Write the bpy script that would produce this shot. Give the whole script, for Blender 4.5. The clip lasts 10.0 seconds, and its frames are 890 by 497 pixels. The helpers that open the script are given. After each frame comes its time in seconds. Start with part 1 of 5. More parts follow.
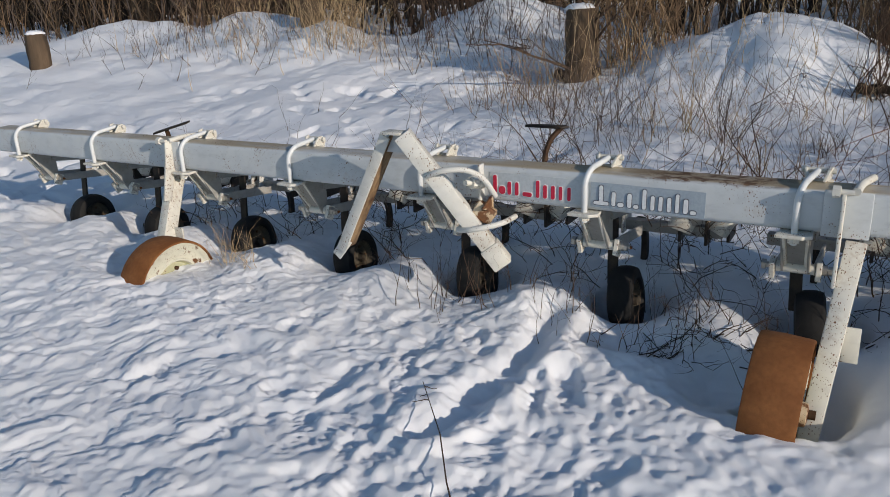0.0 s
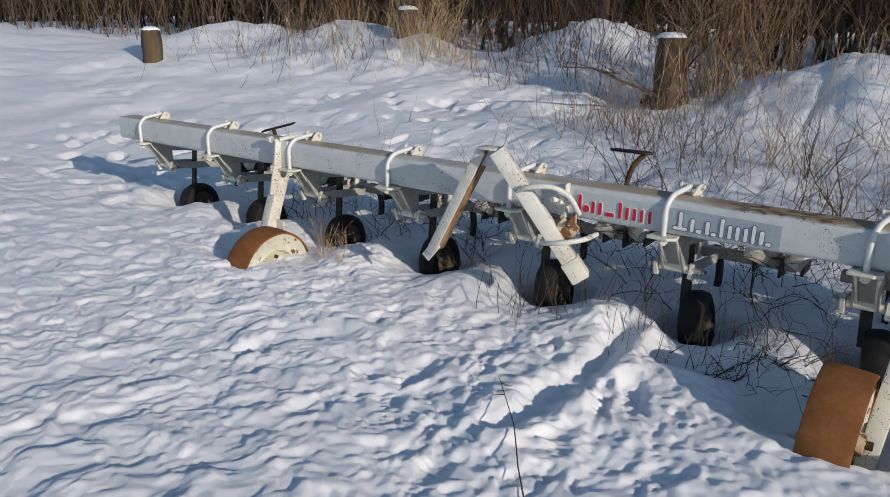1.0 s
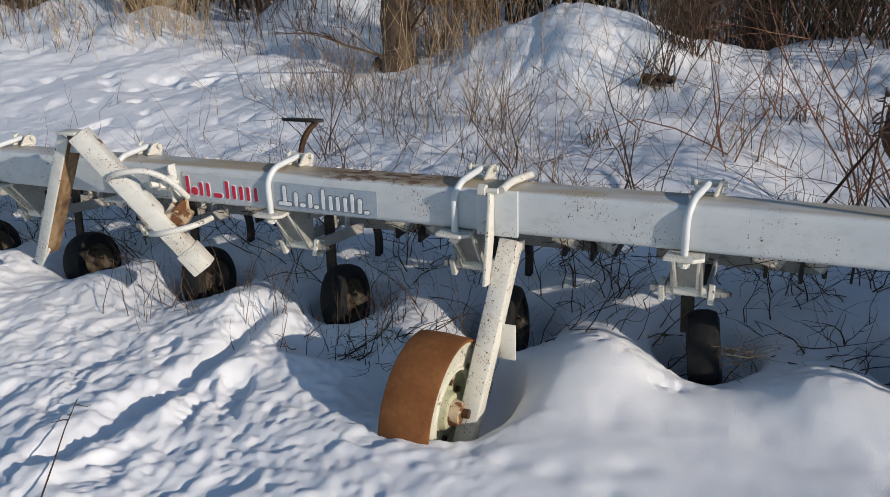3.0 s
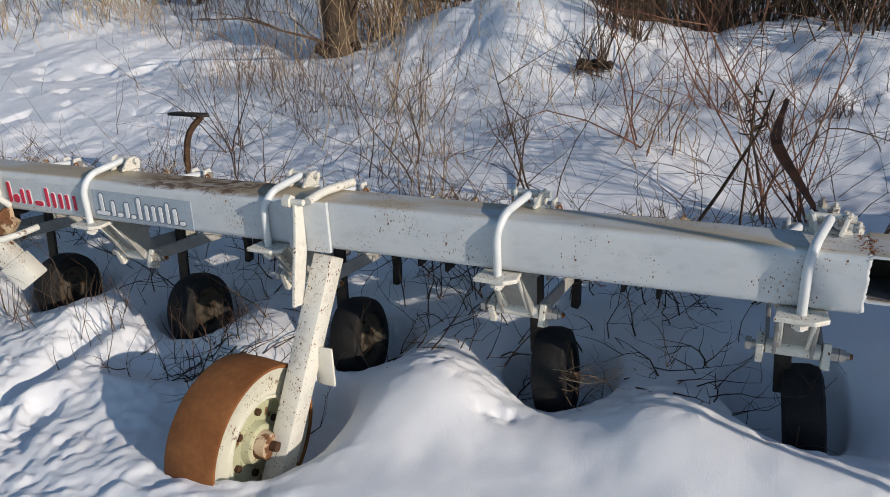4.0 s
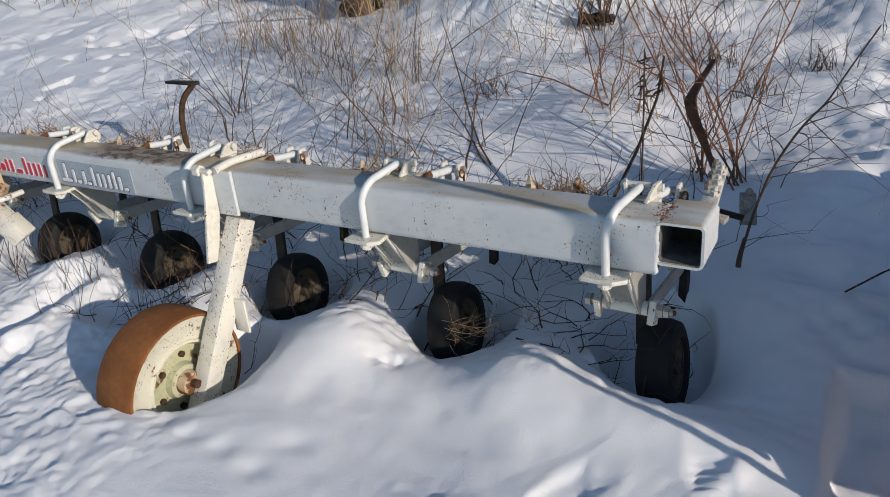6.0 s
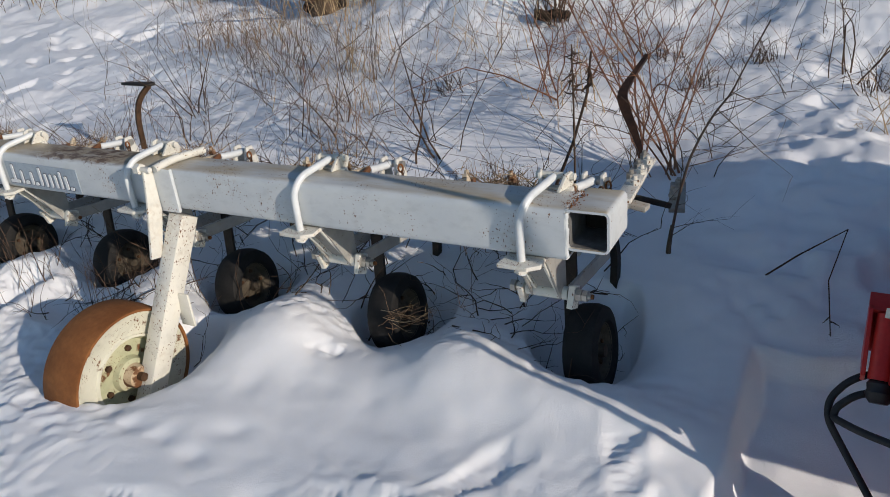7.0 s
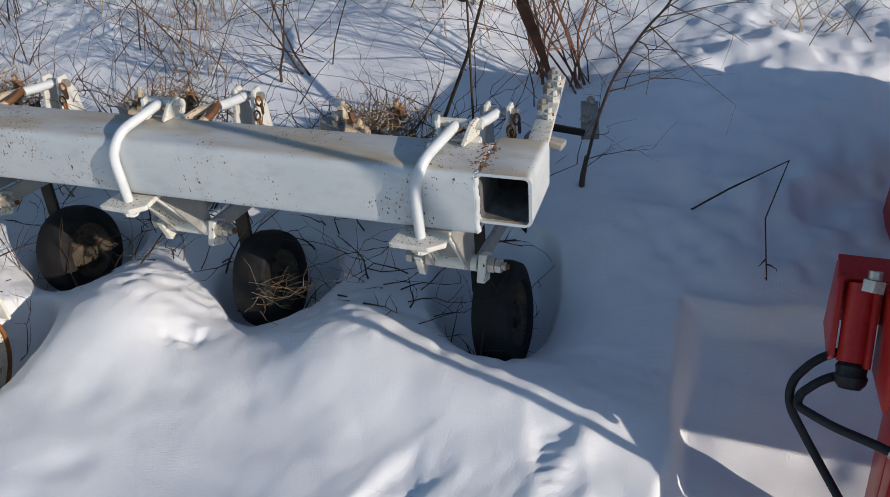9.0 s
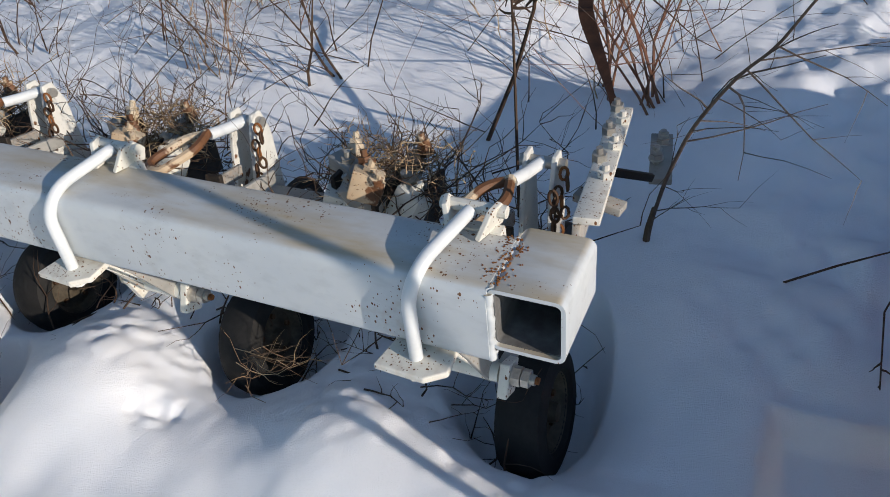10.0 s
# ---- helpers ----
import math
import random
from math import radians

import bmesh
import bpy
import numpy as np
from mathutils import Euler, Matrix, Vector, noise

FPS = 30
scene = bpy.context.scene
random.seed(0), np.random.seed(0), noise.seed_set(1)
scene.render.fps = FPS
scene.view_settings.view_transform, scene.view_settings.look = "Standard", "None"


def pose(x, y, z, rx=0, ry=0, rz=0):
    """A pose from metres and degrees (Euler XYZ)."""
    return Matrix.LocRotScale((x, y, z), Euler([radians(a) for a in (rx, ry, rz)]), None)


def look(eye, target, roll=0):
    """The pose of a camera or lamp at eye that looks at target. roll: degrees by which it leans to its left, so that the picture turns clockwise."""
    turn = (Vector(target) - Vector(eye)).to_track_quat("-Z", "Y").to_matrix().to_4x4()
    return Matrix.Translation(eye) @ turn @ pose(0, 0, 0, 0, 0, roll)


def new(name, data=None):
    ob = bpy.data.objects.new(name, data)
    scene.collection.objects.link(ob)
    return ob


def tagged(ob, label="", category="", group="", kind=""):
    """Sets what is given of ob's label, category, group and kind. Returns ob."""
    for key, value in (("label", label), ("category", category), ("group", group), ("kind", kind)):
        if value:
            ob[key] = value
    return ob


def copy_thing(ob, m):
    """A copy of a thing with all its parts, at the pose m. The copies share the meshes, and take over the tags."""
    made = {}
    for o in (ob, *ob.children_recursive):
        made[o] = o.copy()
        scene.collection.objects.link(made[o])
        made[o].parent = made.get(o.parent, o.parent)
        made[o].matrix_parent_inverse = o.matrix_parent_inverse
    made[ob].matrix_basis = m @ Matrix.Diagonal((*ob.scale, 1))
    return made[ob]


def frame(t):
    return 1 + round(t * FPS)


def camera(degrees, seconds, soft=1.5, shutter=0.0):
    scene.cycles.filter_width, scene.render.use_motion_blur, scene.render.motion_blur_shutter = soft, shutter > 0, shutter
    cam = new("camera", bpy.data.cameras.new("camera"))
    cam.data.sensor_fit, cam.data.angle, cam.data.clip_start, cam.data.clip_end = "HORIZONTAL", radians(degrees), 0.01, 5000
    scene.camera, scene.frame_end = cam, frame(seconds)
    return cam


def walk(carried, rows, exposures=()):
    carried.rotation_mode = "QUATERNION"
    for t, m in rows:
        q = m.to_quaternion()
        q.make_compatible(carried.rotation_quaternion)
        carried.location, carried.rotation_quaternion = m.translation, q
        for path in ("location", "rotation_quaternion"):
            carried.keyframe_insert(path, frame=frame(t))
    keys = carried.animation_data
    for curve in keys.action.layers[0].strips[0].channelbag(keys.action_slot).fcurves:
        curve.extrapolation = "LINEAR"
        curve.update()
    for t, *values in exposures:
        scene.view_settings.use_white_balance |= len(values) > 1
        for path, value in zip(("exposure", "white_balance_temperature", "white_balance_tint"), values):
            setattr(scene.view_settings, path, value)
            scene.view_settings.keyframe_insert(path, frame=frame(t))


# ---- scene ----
cam = camera(60.9, 10.0, soft=0.55)
PATH = [
    (0, (0.25, -2.766, 1.404), (-0.732, -1.143, 0.771), -2.9),
    (0.5, (0.194, -2.953, 1.444), (-0.841, -1.374, 0.783), -1.8),
    (1, (0.318, -3.011, 1.462), (-0.818, -1.478, 0.863), 0.3),
    (1.5, (0.541, -3.004, 1.436), (-0.505, -1.382, 0.913), 0.2),
    (2, (0.69, -2.878, 1.38), (-0.201, -1.178, 0.818), -2.4),
    (2.5, (0.793, -2.559, 1.343), (0.01, -0.831, 0.711), -2.2),
    (2.7, (0.851, -2.434, 1.373), (0.092, -0.704, 0.717), -2.0),
    (3.8, (1.345, -1.95, 1.417), (0.572, -0.249, 0.702), -2.4),
    (4, (1.428, -1.814, 1.396), (0.654, -0.118, 0.671), -2.7),
    (4.5, (1.565, -1.571, 1.441), (0.75, 0.094, 0.689), -3.6),
    (5, (1.743, -1.465, 1.415), (0.83, 0.139, 0.643), -4.4),
    (5.2, (1.817, -1.475, 1.429), (0.859, 0.101, 0.656), -4.8),
    (6.3, (2.184, -1.754, 1.494), (1.226, -0.217, 0.645), -5.8),
    (6.5, (2.231, -1.735, 1.495), (1.288, -0.191, 0.644), -5.8),
    (7, (2.289, -1.708, 1.488), (1.366, -0.148, 0.643), -6.2),
    (7.5, (2.277, -1.684, 1.482), (1.358, -0.134, 0.614), -6.6),
    (8, (2.287, -1.6, 1.432), (1.41, -0.08, 0.474), -6.7),
    (8.5, (2.208, -1.471, 1.41), (1.447, 0.037, 0.339), -6.0),
    (9, (2.071, -1.253, 1.451), (1.459, 0.282, 0.325), -5.4),
    (9.5, (2.056, -0.984, 1.422), (1.466, 0.558, 0.295), -6.0),
    (10, (1.995, -0.759, 1.416), (1.234, 0.664, 0.235), -6.4),
]
walk(cam, [(t, look(eye, target, roll)) for t, eye, target, roll in PATH], [(0, -0.43, 6680, 12), (2.5, -0.36, 6680, 12), (5, -0.24, 6680, 12), (7.5, -0.33, 6660, 12), (8.5, -0.29, 6580, 12), (9, -0.21, 6560, 12), (9.5, -0.01, 6560, 12), (10, -0.03, 6580, 12)])

# ---- light ----
SUN_FROM = Vector((2.0, -0.56, 0.64)).normalized()
world = bpy.data.worlds.new("winter_sky")
scene.world = world
world.use_nodes = True
wn = world.node_tree.nodes
sky = wn.new("ShaderNodeTexSky")
sky.sky_type, sky.sun_disc = "NISHITA", False
sky.sun_elevation = math.asin(SUN_FROM.z)
sky.sun_rotation = math.atan2(SUN_FROM.x, SUN_FROM.y)
sky.air_density, sky.dust_density, sky.ozone_density = 1.2, 0.2, 3.2
world.node_tree.links.new(sky.outputs[0], wn["Background"].inputs[0])
wn["Background"].inputs[1].default_value = 0.15
sun_data = bpy.data.lights.new("sun", "SUN")
sun_data.energy, sun_data.angle, sun_data.color = 4.6, radians(0.5), (1.0, 0.905, 0.79)
sun = new("sun", sun_data)
sun.matrix_world = look(SUN_FROM * 30, (0, 0, 0))


# ---- materials ----
def nodes_of(name):
    m = bpy.data.materials.new(name)
    m.use_nodes = True
    return m, m.node_tree.nodes, m.node_tree.links, m.node_tree.nodes["Principled BSDF"]


def tex(n, l, kind, scale, coord="Object", stretch=(1, 1, 1), detail=4.0, rough=0.6):
    tc = n.new("ShaderNodeTexCoord")
    mp = n.new("ShaderNodeMapping")
    mp.inputs["Scale"].default_value = stretch
    l.new(tc.outputs[coord], mp.inputs[0])
    t = n.new("ShaderNodeTexNoise" if kind == "noise" else "ShaderNodeTexVoronoi")
    t.inputs["Scale"].default_value = scale
    if kind == "noise":
        t.inputs["Detail"].default_value = detail
        t.inputs["Roughness"].default_value = rough
    l.new(mp.outputs[0], t.inputs["Vector"])
    return t


def ramp(n, l, src, a, b, lo=0.0, hi=1.0):
    r = n.new("ShaderNodeMapRange")
    r.inputs[1].default_value, r.inputs[2].default_value = a, b
    r.inputs[3].default_value, r.inputs[4].default_value = lo, hi
    l.new(src, r.inputs[0])
    return r.outputs[0]


def times(n, l, a, b):
    m = n.new("ShaderNodeMath")
    m.operation = "MULTIPLY"
    l.new(a, m.inputs[0])
    if isinstance(b, (int, float)):
        m.inputs[1].default_value = b
    else:
        l.new(b, m.inputs[1])
    return m.outputs[0]


def mixed(n, l, fac, a, b):
    m = n.new("ShaderNodeMix")
    m.data_type = "RGBA"
    if isinstance(fac, (int, float)):
        m.inputs[0].default_value = fac
    else:
        l.new(fac, m.inputs[0])
    for v, i in ((a, 6), (b, 7)):
        if isinstance(v, tuple):
            m.inputs[i].default_value = (*v, 1)
        else:
            l.new(v, m.inputs[i])
    return m.outputs[2]


def bumped(n, l, bsdf, height, strength, distance):
    b = n.new("ShaderNodeBump")
    b.inputs["Strength"].default_value, b.inputs["Distance"].default_value = strength, distance
    l.new(height, b.inputs["Height"])
    l.new(b.outputs[0], bsdf.inputs["Normal"])


def plain(name, a, b, scale=12.0, rough=0.7, metal=0.0, stretch=(1, 1, 1), bump=0.3, depth=0.002, fine=90.0):
    """Two-tone surface with a coarse and a fine grain."""
    m, n, l, p = nodes_of(name)
    big = tex(n, l, "noise", scale, stretch=stretch)
    small = tex(n, l, "noise", fine, stretch=stretch, detail=3.0)
    c = mixed(n, l, ramp(n, l, big.outputs[0], 0.35, 0.65), a, b)
    c = mixed(n, l, ramp(n, l, small.outputs[0], 0.4, 0.75, 0.0, 0.35), c, tuple(v * 0.55 for v in a))
    l.new(c, p.inputs["Base Color"])
    p.inputs["Roughness"].default_value, p.inputs["Metallic"].default_value = rough, metal
    p.inputs["Specular IOR Level"].default_value = 0.3
    if bump:
        bumped(n, l, p, small.outputs[0], bump, depth)
    return m


def painted(name, base, tint, speck=0.62, stain=None, rough=0.45, streak=(1, 1, 0.6), edge=0.0):
    """Old paint: clouded colour, small rust specks in patches, an ochre stain on upward faces."""
    m, n, l, p = nodes_of(name)
    cloud = tex(n, l, "noise", 5.0)
    c = mixed(n, l, ramp(n, l, cloud.outputs[0], 0.35, 0.7), base, tint)
    grime = tex(n, l, "noise", 26.0, stretch=(0.5, 1, 1), detail=5)
    c = mixed(n, l, ramp(n, l, grime.outputs[0], 0.5, 0.8, 0.0, 0.45), c, tuple(v * 0.6 for v in base))
    if stain:
        geo = n.new("ShaderNodeNewGeometry")
        sep = n.new("ShaderNodeSeparateXYZ")
        l.new(geo.outputs["Normal"], sep.inputs[0])
        up = ramp(n, l, sep.outputs[2], 0.75, 0.98)
        patch = tex(n, l, "noise", 2.6, stretch=(0.8, 3, 1), detail=6)
        f = times(n, l, up, ramp(n, l, patch.outputs[0], 0.38, 0.56, 0.15, 0.85))
        c = mixed(n, l, f, c, stain)
        at = n.new("ShaderNodeTexCoord")
        axes = n.new("ShaderNodeSeparateXYZ")
        l.new(at.outputs["Object"], axes.inputs[0])
        flaked = times(n, l, ramp(n, l, axes.outputs[0], 0.88, 1.10), ramp(n, l, axes.outputs[0], 1.58, 1.42))
        crumbs = tex(n, l, "noise", 34.0, stretch=(0.5, 1, 1), detail=6, rough=0.7)
        f = times(n, l, times(n, l, flaked, ramp(n, l, sep.outputs[2], 0.45, 0.8)), ramp(n, l, crumbs.outputs[0], 0.46, 0.54, 0.25, 0.95))
        c = mixed(n, l, f, c, (0.095, 0.048, 0.022))
    where = tex(n, l, "noise", 6.0, detail=5)
    warp = tex(n, l, "noise", 55.0, detail=2.0)
    rust = tex(n, l, "noise", 60.0)
    rc = mixed(n, l, rust.outputs[0], (0.050, 0.024, 0.011), (0.21, 0.085, 0.030))
    f = None
    # round flakes of two sizes, each cell with its own radius, ragged at the rim
    for scale, rarity, size in ((200.0, 0.25, 0.44), (105.0, 0.40, 0.38)):
        v = tex(n, l, "voronoi", scale, stretch=streak)
        own = n.new("ShaderNodeSeparateColor")
        l.new(v.outputs["Color"], own.inputs[0])
        radius = times(n, l, ramp(n, l, own.outputs[0], rarity, 1.0, 0.0, size), ramp(n, l, where.outputs[0], speck - 0.17, speck - 0.03, 0.10, 1.0))
        ragged = n.new("ShaderNodeMath")
        ragged.operation = "MULTIPLY_ADD"
        l.new(warp.outputs[0], ragged.inputs[0])
        ragged.inputs[1].default_value = 0.30
        l.new(v.outputs["Distance"], ragged.inputs[2])
        less = n.new("ShaderNodeMath")
        less.operation = "SUBTRACT"
        l.new(radius, less.inputs[0])
        l.new(ragged.outputs[0], less.inputs[1])
        hit = ramp(n, l, less.outputs[0], -0.10, -0.06)
        if f is None:
            f = hit
        else:
            top = n.new("ShaderNodeMath")
            top.operation = "MAXIMUM"
            l.new(f, top.inputs[0])
            l.new(hit, top.inputs[1])
            f = top.outputs[0]
    # pale rust bleeding round the flakes
    bleed = times(n, l, ramp(n, l, where.outputs[0], speck - 0.06, speck + 0.10, 0.0, 0.30), ramp(n, l, warp.outputs[0], 0.45, 0.65))
    c = mixed(n, l, bleed, c, (0.30, 0.17, 0.07))
    c = mixed(n, l, f, c, rc)
    if edge:
        wear = tex(n, l, "noise", 11.0, detail=6)
        c = mixed(n, l, ramp(n, l, wear.outputs[0], 0.62 - edge, 0.66 - edge), c, rc)
    l.new(c, p.inputs["Base Color"])
    l.new(ramp(n, l, f, 0, 1, rough, 0.9), p.inputs["Roughness"])
    bumped(n, l, p, grime.outputs[0], 0.25, 0.002)
    return m


def snow_material():
    m, n, l, p = nodes_of("snow")
    a = tex(n, l, "noise", 3.0, detail=5)
    b = tex(n, l, "noise", 55.0, detail=6, rough=0.7)
    g = tex(n, l, "noise", 420.0, detail=2)
    c = mixed(n, l, ramp(n, l, a.outputs[0], 0.35, 0.7), (0.80, 0.82, 0.85), (0.87, 0.88, 0.90))
    c = mixed(n, l, ramp(n, l, b.outputs[0], 0.62, 0.8, 0, 0.25), c, (0.70, 0.71, 0.73))
    l.new(c, p.inputs["Base Color"])
    p.inputs["Roughness"].default_value = 0.62
    p.inputs["Specular IOR Level"].default_value = 0.25
    d = tex(n, l, "noise", 150.0, detail=4, rough=0.7)
    total = times(n, l, b.outputs[0], 0.30)
    for src, k in ((d.outputs[0], 0.55), (g.outputs[0], 0.50)):
        add = n.new("ShaderNodeMath")
        l.new(total, add.inputs[0])
        l.new(times(n, l, src, k), add.inputs[1])
        total = add.outputs[0]
    bumped(n, l, p, total, 0.60, 0.0095)
    return m


SNOW = snow_material()
BEAM_PAINT = painted("weathered_grey_paint", (0.49, 0.525, 0.545), (0.56, 0.585, 0.585), 0.610, (0.40, 0.31, 0.18))
WHITE_PAINT = painted("chipped_cream_paint", (0.68, 0.66, 0.58), (0.60, 0.59, 0.54), 0.535, None, 0.5)
ROD_PAINT = painted("white_rod_paint", (0.66, 0.68, 0.68), (0.56, 0.59, 0.60), 0.70, None, 0.4)
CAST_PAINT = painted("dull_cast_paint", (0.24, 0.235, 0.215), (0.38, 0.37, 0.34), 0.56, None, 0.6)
RUST = plain("brown_rust", (0.17, 0.062, 0.018), (0.25, 0.10, 0.032), 9.0, 0.8, 0.0, (1, 1, 1), 0.5, 0.003, 60.0)
DARK_RUST = plain("dark_rust", (0.05, 0.026, 0.014), (0.115, 0.062, 0.032), 18.0, 0.75, 0.2)
RIM_GRIME = plain("grimy_rim", (0.045, 0.036, 0.026), (0.12, 0.098, 0.066), 16.0, 0.7, 0.1)
RUBBER = plain("black_rubber", (0.008, 0.008, 0.008), (0.018, 0.017, 0.016), 14.0, 0.75, 0.0, (1, 1, 1), 0.3, 0.002)
STEEL = plain("dark_steel", (0.022, 0.02, 0.019), (0.05, 0.04, 0.032), 20.0, 0.55, 0.4)
ZINC = plain("zinc_bolt", (0.42, 0.40, 0.36), (0.55, 0.52, 0.46), 40.0, 0.4, 0.7)
RED = plain("red_paint", (0.42, 0.018, 0.016), (0.50, 0.03, 0.022), 6.0, 0.35, 0.0, (1, 1, 1), 0.1, 0.001)
BLACK = plain("black_hose", (0.012, 0.012, 0.013), (0.022, 0.022, 0.024), 30.0, 0.45)
BARK = plain("grey_bark", (0.055, 0.038, 0.025), (0.12, 0.082, 0.052), 10.0, 0.9, 0.0, (1, 1, 0.15), 0.8, 0.01, 40.0)
TWIG = plain("brown_twig", (0.045, 0.027, 0.018), (0.095, 0.058, 0.036), 9.0, 0.8, 0.0, (1, 1, 1), 0)
# Grey of the tube's liner: the shade in the bore put into colour.
BORE_SHADE = plain("shaded_grey_inside", (0.16, 0.165, 0.17), (0.09, 0.085, 0.08), 22.0, 0.8)
GREY_TWIG = plain("grey_brown_twig", (0.075, 0.055, 0.045), (0.13, 0.098, 0.078), 9.0, 0.8, 0.0, (1, 1, 1), 0)
BRUSH = plain("tan_brush", (0.15, 0.095, 0.055), (0.26, 0.17, 0.10), 5.0, 0.85, 0.0, (1, 1, 1), 0)
RED_TWIG = plain("reddish_twig", (0.16, 0.06, 0.035), (0.22, 0.12, 0.07), 9.0, 0.75, 0.0, (1, 1, 1), 0)
STRAW = plain("dry_straw", (0.46, 0.35, 0.21), (0.32, 0.22, 0.125), 6.0, 0.85, 0.0, (1, 1, 1), 0)
# Dark wood of the logs; its near-black also paints shade deep among trees.
WOOD_AND_SHADE = plain("dark_wood_and_shade", (0.014, 0.010, 0.007), (0.036, 0.025, 0.016), 3.0, 0.95, 0.0, (1, 1, 0.12), 0)


VINYL = plain("grey_vinyl", (0.50, 0.54, 0.56), (0.46, 0.50, 0.52), 20.0, 0.4, 0.0, (1, 1, 1), 0)
VINYL_DARK = plain("blue_grey_vinyl", (0.30, 0.36, 0.42), (0.34, 0.40, 0.45), 20.0, 0.4, 0.0, (1, 1, 1), 0)
STICKER_RED = plain("red_vinyl", (0.55, 0.02, 0.06), (0.50, 0.03, 0.06), 20.0, 0.4, 0.0, (1, 1, 1), 0)
STICKER_WHITE = plain("white_vinyl", (0.72, 0.74, 0.74), (0.66, 0.68, 0.70), 20.0, 0.4, 0.0, (1, 1, 1), 0)
STICKER_INK = plain("dark_vinyl", (0.09, 0.10, 0.13), (0.11, 0.12, 0.15), 20.0, 0.4, 0.0, (1, 1, 1), 0)
RUSTY_CREAM = painted("rust_stained_cream", (0.55, 0.48, 0.36), (0.40, 0.24, 0.11), 0.56, None, 0.65, (1, 1, 1), 0.13)
HITCH_PAINT = painted("stained_cream_paint", (0.66, 0.66, 0.62), (0.56, 0.55, 0.50), 0.58, None, 0.5, (1, 1, 0.5), -0.03)
DISC_PAINT = painted("worn_disc_paint", (0.62, 0.60, 0.50), (0.52, 0.52, 0.42), 0.60, None, 0.55, (1, 1, 1), 0.03)
HUB_PAINT = painted("green_cream_hub", (0.36, 0.38, 0.24), (0.58, 0.52, 0.36), 0.56, None, 0.6, (1, 1, 1), 0.04)
STREAKED = plain("streaked_rust", (0.075, 0.036, 0.018), (0.36, 0.24, 0.13), 7.0, 0.75, 0.0, (2.2, 2.2, 0.6), 0.5, 0.002, 40.0)
RUST_TINE = plain("polished_rust", (0.030, 0.016, 0.011), (0.070, 0.034, 0.019), 14.0, 0.5, 0.3)


# ---- mesh helpers ----
def part(name, bm, material, parent=None, label="", smooth=None):
    me = bpy.data.meshes.new(name)
    bm.normal_update()
    bm.to_mesh(me)
    bm.free()
    me.materials.append(material)
    if smooth is not None:
        me.shade_smooth()
        me.set_sharp_from_angle(angle=radians(smooth))
    ob = new(name, me)
    ob.parent = parent
    if label:
        tagged(ob, label)
    return ob


def empty(name, at, label, category, group="", kind=""):
    ob = new(name)
    ob.empty_display_size = 0.1
    ob.matrix_basis = at if isinstance(at, Matrix) else Matrix.Translation(at)
    return tagged(ob, label, category, group, kind)


def add_box(bm, lo, hi, bevel=0.0, m=None, segments=2):
    lo, hi = Vector(lo), Vector(hi)
    mat = Matrix.Translation((lo + hi) / 2) @ Matrix.Diagonal((*(hi - lo), 1))
    made = bmesh.ops.create_cube(bm, size=1.0, matrix=mat)["verts"]
    if bevel:
        edges = list({e for v in made for e in v.link_edges})
        r = bmesh.ops.bevel(bm, geom=edges, offset=bevel, segments=segments, affect="EDGES", profile=0.5)
        made = list({v for f in r["faces"] for v in f.verts} | {v for v in made if v.is_valid})
    if m is not None:
        bmesh.ops.transform(bm, matrix=m, verts=made)
    return made


def box(lo, hi, bevel=0.003, m=None):
    bm = bmesh.new()
    add_box(bm, lo, hi, bevel, m)
    return bm


def add_cyl(bm, a, b, r, r2=None, n=14, caps=True):
    a, b = Vector(a), Vector(b)
    d = b - a
    m = Matrix.Translation((a + b) / 2) @ d.to_track_quat("Z", "Y").to_matrix().to_4x4()
    return bmesh.ops.create_cone(bm, cap_ends=caps, segments=n, radius1=r, radius2=r if r2 is None else r2, depth=d.length, matrix=m)["verts"]


def cyl(a, b, r, r2=None, n=14):
    bm = bmesh.new()
    add_cyl(bm, a, b, r, r2, n)
    return bm


def rounded(points, radius, steps=5):
    """A polyline with its inner corners rounded."""
    pts = [Vector(p) for p in points]
    out = [pts[0]]
    for a, b, c in zip(pts, pts[1:], pts[2:]):
        r = min(radius, (a - b).length / 2, (c - b).length / 2)
        p, q = b + (a - b).normalized() * r, b + (c - b).normalized() * r
        for i in range(steps + 1):
            t = i / steps
            out.append(p * (1 - t) ** 2 + b * 2 * t * (1 - t) + q * t * t)
    return out + [pts[-1]]


def add_sweep(bm, pts, radius, n=10, caps=True):
    pts = [Vector(p) for p in pts]
    rad = radius if callable(radius) else (lambda t: radius)
    rings, side = [], None
    for i, p in enumerate(pts):
        d = (pts[min(i + 1, len(pts) - 1)] - pts[max(i - 1, 0)]).normalized()
        if side is None:
            side = d.orthogonal().normalized()
        side = (side - d * side.dot(d)).normalized()
        up = d.cross(side)
        r = rad(i / (len(pts) - 1))
        rings.append([bm.verts.new(p + (side * math.cos(6.28319 * k / n) + up * math.sin(6.28319 * k / n)) * r) for k in range(n)])
    for a, b in zip(rings, rings[1:]):
        for k in range(n):
            bm.faces.new((a[k], a[(k + 1) % n], b[(k + 1) % n], b[k]))
    if caps:
        bm.faces.new(rings[0][::-1])
        bm.faces.new(rings[-1])


def sweep(pts, radius, n=10):
    bm = bmesh.new()
    add_sweep(bm, pts, radius, n)
    return bm


